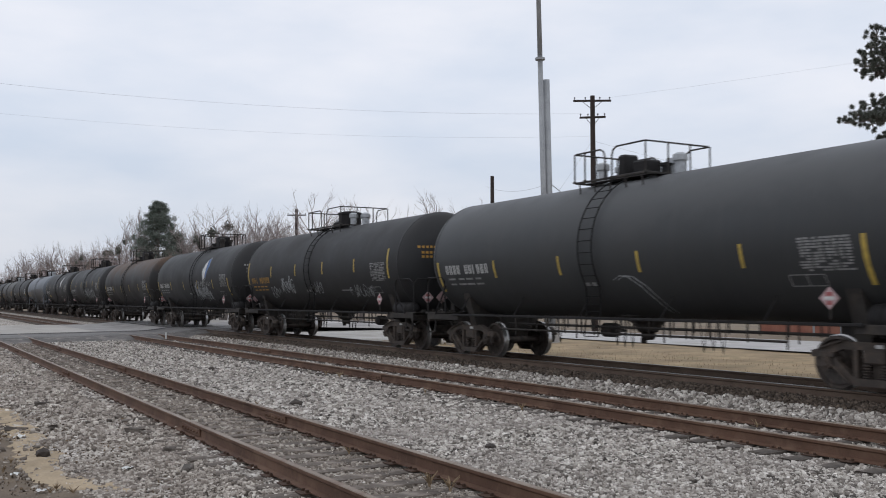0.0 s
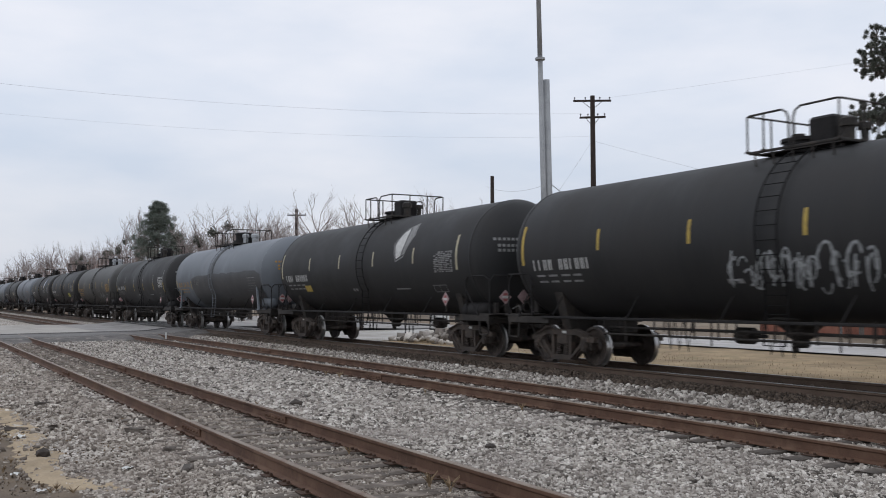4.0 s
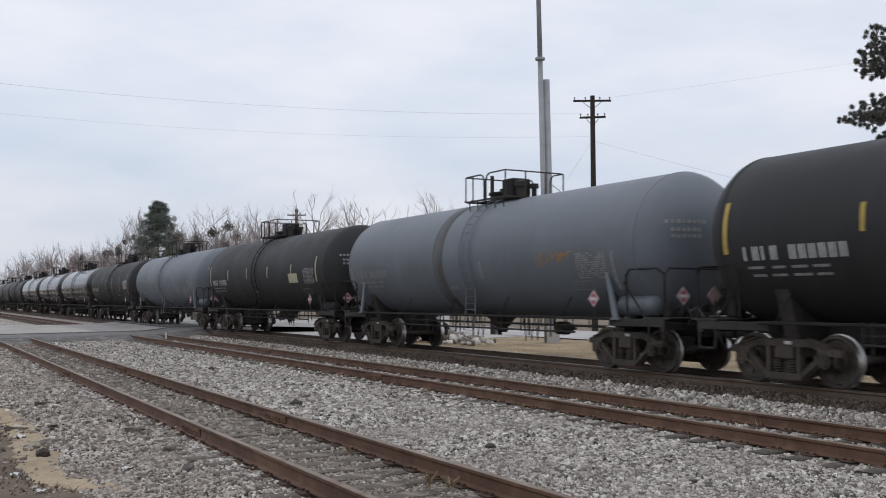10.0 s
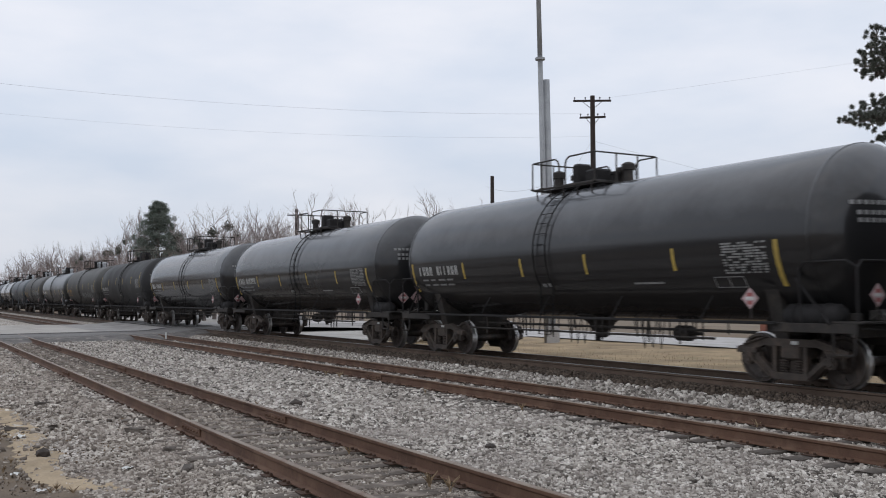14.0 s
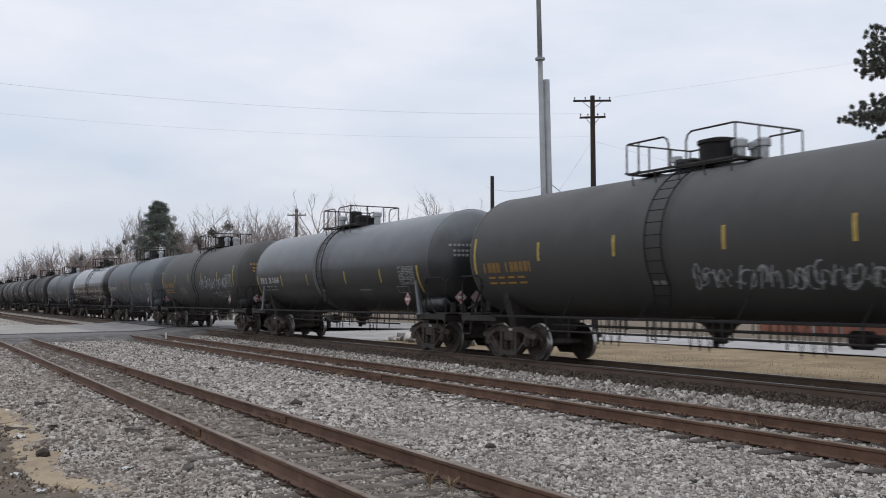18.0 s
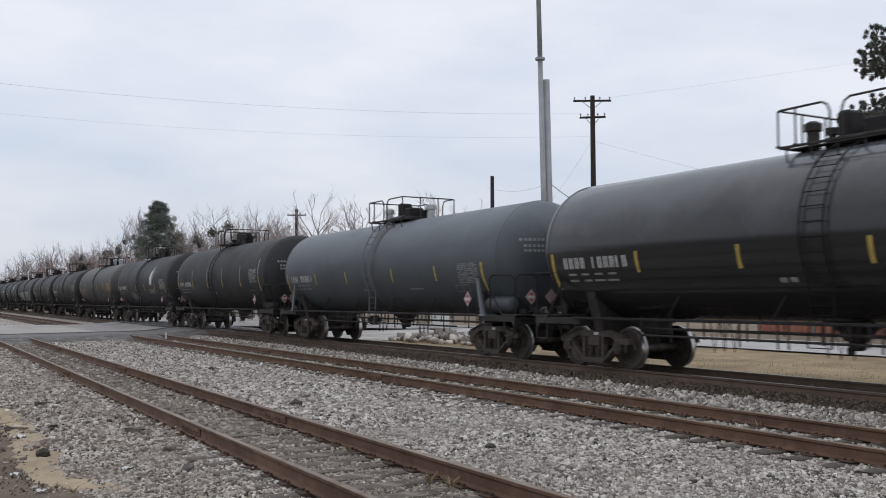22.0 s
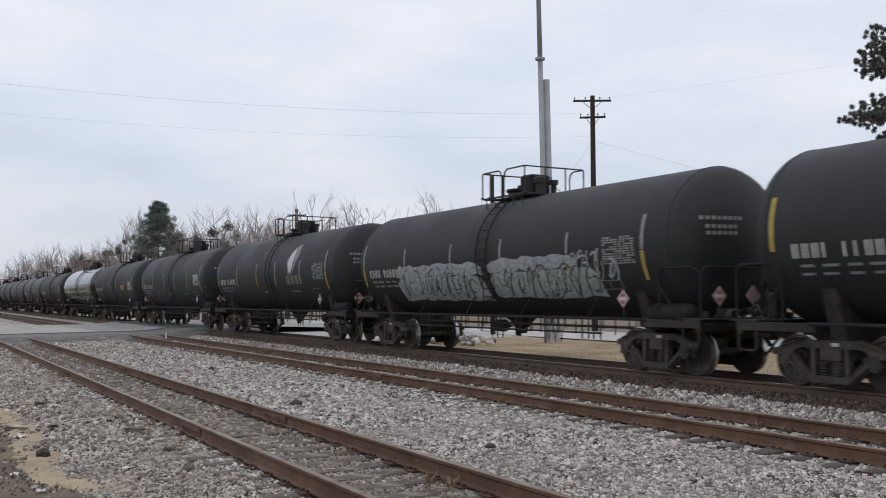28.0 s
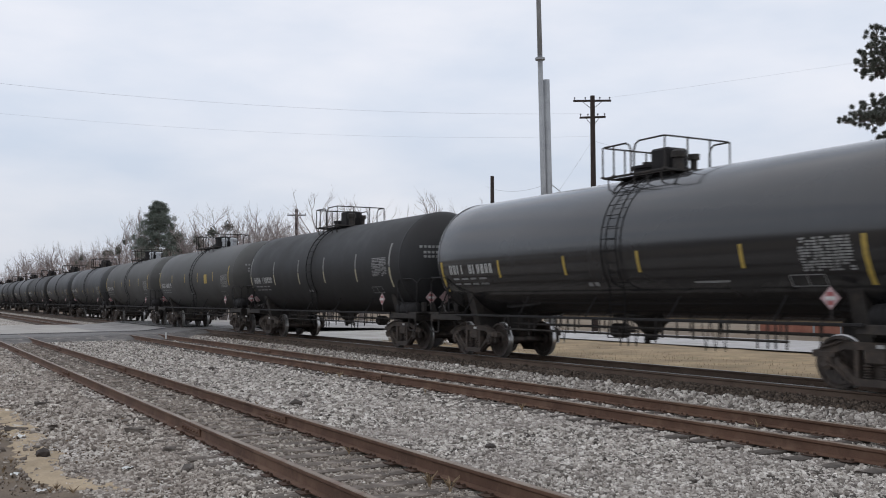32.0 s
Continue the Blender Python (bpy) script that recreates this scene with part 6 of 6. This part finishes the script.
def tufted_pine_meshes(seed, height, boughs, tuft, count, blade):
    """An old pine: long limbs, each ending in short twigs that carry tight tufts of needles."""
    rng = random.Random(seed)
    trunk, limbs = bmesh.new(), bmesh.new()
    add_rod(trunk, (0, 0, 0), (0.1, 0.05, height), height * 0.015, 0.05, 10)
    npr = np.random.default_rng(seed)
    V, F = [], []

    def tuft_at(p, size):
        d = npr.normal(0, 1, (count, 3))
        d[:, 2] += 0.35
        d /= np.linalg.norm(d, axis=1)[:, None]
        s = np.cross(d, npr.normal(0, 1, (count, 3)))
        s /= np.linalg.norm(s, axis=1)[:, None]
        l = size * npr.uniform(0.6, 1.1, (count, 1))
        c = np.array(p)[None] + d * size * 0.1
        i = len(V)
        V.extend(map(tuple, np.stack([c - s * blade, c + s * blade, c + d * l], 1).reshape(-1, 3)))
        F.extend((i + 3 * k, i + 3 * k + 1, i + 3 * k + 2) for k in range(count))
    for z, az, length, rise, leafy in boughs:
        a = radians(az)
        d = Vector((math.cos(a), math.sin(a), rise)).normalized()
        pts = [Vector((0, 0, z))]
        for j in range(6):
            d = (d + Vector((rng.gauss(0, 0.04), rng.gauss(0, 0.04), rng.gauss(0.0, 0.035)))).normalized()
            pts.append(pts[-1] + d * length / 6)
        for j, (p, q) in enumerate(zip(pts, pts[1:])):
            add_rod(limbs, p, q, 0.06 * (1 - j * 0.13), 0.06 * (0.87 - j * 0.13), 5, caps=False)
            if (j + 1) / 6 >= leafy:
                for _ in range(12):
                    e = Vector((rng.gauss(0, 0.27), rng.gauss(0, 0.27), rng.gauss(0.14, 0.2)))
                    e *= min(1.0, 0.48 / e.length)
                    add_rod(limbs, q, q + e, 0.018, 0.012, 3, caps=False)
                    tuft_at(q + e, tuft * rng.uniform(0.75, 1.2))
    me = bpy.data.meshes.new("crown")
    me.from_pydata(V, [], F)
    me.materials.append(M["needle"])
    return mesh_of("trunk", trunk, M["bark"]), mesh_of("branchwork", limbs, M["bark"]), me


pine_rng = random.Random(31)
LEAN = 212.0
BOUGHS = [(12.0, LEAN, 3.8, 0.05, 0.3), (12.4, LEAN + 14, 3.6, 0.1, 0.3), (12.9, LEAN - 10, 3.5, 0.16, 0.3), (13.4, LEAN + 8, 3.2, 0.2, 0.4), (12.6, LEAN - 18, 3.5, 0.05, 0.3), (12.2, LEAN + 25, 3.5, 0.2, 0.3), (13.0, LEAN, 3.7, 0.0, 0.3),
          (10.15, LEAN, 4.5, 0.02, 0.3), (10.15, LEAN + 10, 4.1, 0.05, 0.3), (10.3, LEAN - 10, 3.9, 0.06, 0.3), (10.05, LEAN + 18, 3.5, 0.06, 0.3), (9.3, LEAN, 3.1, 0.0, 0.7), (10.5, LEAN + 6, 3.4, 0.04, 0.4)]
BOUGHS += [(8.5 + 6.5 * k / 26, LEAN + pine_rng.uniform(80, 280), pine_rng.uniform(2.2, 4.0), pine_rng.uniform(0, 0.3), 0.35) for k in range(26)]
BOUGHS += [(14.2 + 0.2 * k, pine_rng.uniform(0, 360), 1.6 - 0.3 * k, 0.5, 0.3) for k in range(4)]
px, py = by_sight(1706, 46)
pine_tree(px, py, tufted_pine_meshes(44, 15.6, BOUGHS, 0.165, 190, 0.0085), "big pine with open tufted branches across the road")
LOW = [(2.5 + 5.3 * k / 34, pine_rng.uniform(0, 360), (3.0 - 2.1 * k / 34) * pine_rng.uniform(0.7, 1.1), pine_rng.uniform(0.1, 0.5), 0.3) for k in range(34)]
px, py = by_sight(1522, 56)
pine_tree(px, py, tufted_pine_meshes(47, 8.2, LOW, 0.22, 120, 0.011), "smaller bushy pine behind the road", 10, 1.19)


def wood_edge(name, x0, x1, y0, y1, label):
    """A leafless wood on the open side, mirrored in the shiny tanks: trunks and tangled twigs."""
    rng = np.random.default_rng(77)
    v, f = [], []
    for _ in range(460):
        x, y = rng.uniform(x0, x1), rng.uniform(y0, y1)
        h = (5.0 + 10.0 * min(1.0, max(0.0, (-x - 45.0) / 70.0))) * rng.uniform(0.85, 1.2)
        for k in range(44):
            t = rng.uniform(0, 1) if k else 0.0
            z = -0.4 + h * 0.9 * t
            sp = (0.5 + 2.2 * t) * (k > 0)
            px, py = x + rng.normal(0, sp), y + rng.normal(0, sp)
            l, w = (rng.uniform(1.0, 2.6), 0.13) if k else (h * 0.8, 0.18)
            i = len(v)
            v += [(px - w, py, z), (px + w, py + w, z), (px + rng.normal(0, 0.35) * l * (k > 0), py + rng.normal(0, 0.35) * l * (k > 0), z + l * 0.8)]
            f.append((i, i + 1, i + 2))
    me = bpy.data.meshes.new(name)
    me.from_pydata(v, [], f)
    me.materials.append(M["twig"])
    return tagged(new(name, me), label, "trees", kind="stuff")


wood_edge("wood_edge", -300, -36, -26, -15, "leafless trees along the open side of the railway")


def shop(x, y, turn):
    """A low brick building with a red fascia, behind the road."""
    b = empty_thing("shop_building", pose(x, y, -0.4, 0, 0, turn), "low brick shop with red fascia behind the road", "building")
    bm = bmesh.new()
    add_box(bm, (0, 4, 2.2), (16, 8, 4.4), 0.02)
    part("wall", bm, M["brick"], b)
    bm = bmesh.new()
    add_box(bm, (0, 3.9, 9.1), (16.6, 8.8, 1.5), 0.05)
    part("fascia", bm, M["red"], b, "red sign fascia")
    bm = bmesh.new()
    add_box(bm, (0, 4, 6.4), (16.2, 8.2, 4.0), 0.02)
    part("upper_wall", bm, M["siding"], b)
    for k in range(4):
        bm = bmesh.new()
        add_box(bm, (-6 + 4 * k, -0.03, 1.9), (2.4, 0.08, 2.0), 0.01)
        w = part("window", bm, M["glass"], b)
        bm = bmesh.new()
        for s in (-1, 1):
            add_box(bm, (-6 + 4 * k + s * 1.25, -0.06, 1.9), (0.1, 0.14, 2.2), 0.01)
            add_box(bm, (-6 + 4 * k, -0.06, 1.9 + s * 1.05), (2.6, 0.14, 0.1), 0.01)
        part("frame", bm, M["white_wall"], w)
    return b


shop(-24.4, 48.7, 0)


def brick_wall(x0, x1, y):
    """A low garden wall of brick with a pale coping."""
    w = empty_thing("brick_wall", pose((x0 + x1) / 2, y, -0.4), "low weathered red brick wall behind the road", "wall")
    bm = bmesh.new()
    add_box(bm, (0, 0, 0.5), (x1 - x0, 0.3, 1.0), 0.01)
    part("wall", bm, M["brick"], w)
    bm = bmesh.new()
    add_box(bm, (0, 0, 1.04), (x1 - x0 + 0.1, 0.4, 0.09), 0.01)
    part("coping", bm, M["concrete"], w)
    return w


brick_wall(-41.0, -14.0, 46.5)


def roadside_sign(x, y, turn):
    """A board on two posts: blue over white."""
    s = empty_thing("roadside_sign", pose(x, y, -0.4, 0, 0, turn), "blue and white board on two posts behind the road", "sign")
    for name, z, h, mat, lab in (("upper_panel", 3.75, 0.95, M["blue"], "blue panel"), ("lower_panel", 3.08, 0.36, M["white_wall"], "white panel")):
        bm = bmesh.new()
        add_box(bm, (0, 0, z), (1.7, 0.12, h), 0.015)
        part(name, bm, mat, s, lab)
    for k in (-1, 1):
        bm = bmesh.new()
        add_box(bm, (k * 0.7, 0.1, 2.1), (0.12, 0.12, 4.2), 0.01)
        part("post", bm, M["galv"], s)


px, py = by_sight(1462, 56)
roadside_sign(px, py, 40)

# wires from the poles
wire("wire", (-48.14, 38.95, 12.4), (-58.0, 2.0, 12.3), 0.6, 0.004)
wire("wire", (-48.4, 38.4, 13.9), (-57.0, 2.0, 13.8), 0.6, 0.006)
wire("wire", (-48.1, 39.1, 12.1), (-28.0, 48.0, 5.0), 0.2)
wire("wire", (-48.12, 38.94, 12.1), (-36.2, 26.6, 6.2), 0.1)
wire("wire", (-45.3, 28.9, 8.2), (-36.3, 26.5, 7.2), 0.3)
wire("wire", (-36.0, 26.5, 7.3), (-48.12, 39.0, 7.8), 0.25, 0.02)
wire("wire", (-47.8, 40.0, 15.0), (20.0, 58.0, 14.9), 0.8, 0.0035)

# small things on the ground
def rock(x, y, z, size, seed, label, material):
    rng = random.Random(seed)
    bm = bmesh.new()
    bmesh.ops.create_icosphere(bm, subdivisions=1, radius=size)
    for v in bm.verts:
        v.co = Vector((v.co.x * rng.uniform(0.7, 1.4), v.co.y * rng.uniform(0.7, 1.3), v.co.z * rng.uniform(0.5, 0.9)))
    ob = part("stone", bm, material, None, m=pose(x, y, z + size * 0.25, 0, 0, rng.uniform(0, 360)))
    return tagged(ob, label, "stone")


rock(-13.5, 1.66, -0.31, 0.10, 3, "dark lump of stone on the sandy dirt", M["dark_stone"])
rock(-10.3, 6.62, -0.19, 0.09, 4, "black lump of slag on the grey ballast", M["dark_stone"])
rock(-16.3, 6.25, -0.19, 0.12, 5, "dark lump of slag on the grey ballast", M["dark_stone"])
rock(-25.5, 7.35, -0.19, 0.11, 6, "dark lump of slag on the grey ballast", M["dark_stone"])


def utility_cabinet(x, y):
    c = empty_thing("utility_cabinet", pose(x, y, -0.27, 0, 0, 12), "white metal cabinet on a dark footing in the lot", "cabinet")
    bm = bmesh.new()
    add_box(bm, (0, 0, 0.95), (0.95, 0.7, 1.4), 0.02)
    part("body", bm, M["white_wall"], c)
    bm = bmesh.new()
    add_box(bm, (0, 0, 0.12), (1.05, 0.8, 0.26), 0.02)
    part("footing", bm, M["rubber"], c, "dark footing")
    for s in (-1, 1):
        bm = bmesh.new()
        add_box(bm, (s * 0.235, -0.36, 0.95), (0.44, 0.02, 1.28), 0.006)
        d = part("door", bm, M["white_wall"], c)
        bm = bmesh.new()
        add_box(bm, (s * 0.06, -0.385, 0.95), (0.03, 0.03, 0.16), 0.005)
        part("handle", bm, M["rubber"], d)
    return c


utility_cabinet(-49.1, 28.0)
stones("rubble_pile", 420, (-42.5, -35.5, 20.8, 24.6), 0.14, M["stones"], "heap of pale broken concrete beside the lot",
       height=lambda x, y: -0.27 + 0.3 * math.exp(-((x + 39.5) / 1.6) ** 2 - ((y - 22.5) / 0.9) ** 2),
       keep=lambda x, y, u: u < np.exp(-((x + 39.5) / 2.2) ** 2 - ((y - 22.5) / 1.3) ** 2), sink=0.25, seed=12)


def marker_post(x, y, z):
    p = empty_thing("marker_post", pose(x, y, z), "short white marker post beside the crossing", "post")
    bm = bmesh.new()
    add_box(bm, (0, 0, 0.16), (0.10, 0.08, 0.34), 0.01)
    part("post", bm, M["white_wall"], p)
    bm = bmesh.new()
    add_box(bm, (0.01, 0, -0.02), (0.14, 0.12, 0.06), 0.01)
    part("foot", bm, M["rust_dark"], p)


marker_post(-46.3, 11.1, -0.17)


def weed(x, y, size, seed, z=-0.2):
    """A dead weed: a few bent dry stalks with leaves."""
    rng = random.Random(seed)
    bm = bmesh.new()
    for k in range(9):
        a, l = rng.uniform(0, 6.28), size * rng.uniform(0.5, 1.0)
        d = Vector((math.cos(a) * 0.35, math.sin(a) * 0.35, 1)).normalized()
        tip = d * l + Vector((math.cos(a), math.sin(a), 0)) * l * 0.3
        add_path(bm, [(0, 0, -0.02), tuple(d * l * 0.5), tuple(tip)], 0.004, 4)
        w = Vector((-math.sin(a), math.cos(a), 0)) * size * 0.09
        v = [bm.verts.new(q) for q in (d * l * 0.3, d * l * 0.6 + w, tip, d * l * 0.6 - w)]
        bm.faces.new(v)
    ob = part("dead_weed", bm, M["blade"], None, m=pose(x, y, z))
    return tagged(ob, "dead tan weed beside the rail", "weed", "dead weeds along the tracks")


for k, (x, y, s) in enumerate(((-8.55, 4.75, 0.2), (-8.3, 4.85, 0.17), (-10.9, 4.9, 0.12), (-13.6, 9.4, 0.16), (-11.4, 10.35, 0.14), (-12.2, 10.45, 0.12), (-21.5, 9.4, 0.18),
                               (-10.0, 11.2, 0.13), (-17.2, 9.45, 0.12), (-22.6, 9.5, 0.15), (-16.8, 5.7, 0.1))):
    weed(x, y, s, k)


for k, (x, y, s) in enumerate(((-11.09, 1.5, 0.10), (-10.75, 1.62, 0.11), (-10.95, 1.42, 0.09), (-13.2, 1.24, 0.09), (-12.6, 1.1, 0.1))):
    weed(x, y, s, 40 + k, -0.335)


def wood_scrap(x, y, z, length, seed):
    """A splintered bit of old tie timber."""
    rng = random.Random(seed)
    bm = bmesh.new()
    add_box(bm, (0, 0, 0), (length, length * 0.32, length * 0.2), 0.008)
    for v in bm.verts:
        v.co += Vector((rng.uniform(-0.12, 0.12), rng.uniform(-0.05, 0.05), rng.uniform(-0.04, 0.04))) * length
    ob = part("wood_scrap", bm, M["tie"], None, m=pose(x, y, z + length * 0.06, rng.uniform(-8, 8), rng.uniform(-8, 8), rng.uniform(0, 180)))
    return tagged(ob, "dark splintered scrap of tie timber on the stones", "scrap", "timber scraps")


for k, (x, y, z, l) in enumerate(((-16.13, 2.12, -0.285, 0.34), (-11.97, 1.87, -0.315, 0.16), (-19.46, 2.4, -0.27, 0.36), (-16.4, 1.61, -0.32, 0.3), (-15.7, 3.45, -0.22, 0.28), (-14.3, 1.66, -0.31, 0.12),
                                  (-9.31, 6.75, -0.195, 0.14), (-16.1, 12.5, -0.215, 0.16), (-17.4, 6.9, -0.19, 0.3), (-14.6, 3.05, -0.22, 0.3), (-12.4, 3.1, -0.22, 0.26), (-11.0, 2.9, -0.23, 0.3))):
    wood_scrap(x, y, z, l, 60 + k)


def litter(x, y, z, w, seed, material):
    rng = random.Random(seed)
    bm = bmesh.new()
    n = 5
    vs = [[bm.verts.new((w * (i / n - 0.5), w * 0.7 * (j / n - 0.5), rng.uniform(0, 0.25) * w)) for j in range(n + 1)] for i in range(n + 1)]
    for i in range(n):
        for j in range(n):
            bm.faces.new((vs[i][j], vs[i + 1][j], vs[i + 1][j + 1], vs[i][j + 1]))
    ob = part("litter", bm, material, None, m=pose(x, y, z, 0, 0, rng.uniform(0, 360)))
    return tagged(ob, "crumpled pale scrap of litter on the ground", "litter", "scraps of litter")


for k, (x, y, z, w) in enumerate(((-37.0, 8.3, -0.19, 0.25), (-45.0, 5.9, -0.19, 0.2), (-15.4, 1.55, -0.30, 0.16), (-11.6, 2.35, -0.26, 0.15), (-12.2, 1.2, -0.31, 0.12), (-11.0, 1.35, -0.31, 0.12), (-14.9, 1.2, -0.31, 0.1))):
    litter(x, y, z, w, k, M["white_wall"])


def motions():
    """The train rolls by at an even pace and its wheels turn with it."""
    for car, x in TRAIN:
        walk(car, [(0.0, pose(x, TRAIN_Y, RAIL_Z)), (32.0, pose(x + 32.0 * SPEED, TRAIN_Y, RAIL_Z))])
    turns = [(k / FPS, Matrix.Rotation(k / FPS * SPEED / 0.457, 4, "Y")) for k in range(32 * FPS + 1)]
    first = WHEELS[0]
    walk(first, turns)
    for w in WHEELS[1:]:
        w.rotation_mode = "QUATERNION"
        w.animation_data_create()
        w.animation_data.action = first.animation_data.action
        w.animation_data.action_slot = first.animation_data.action_slot


motions()
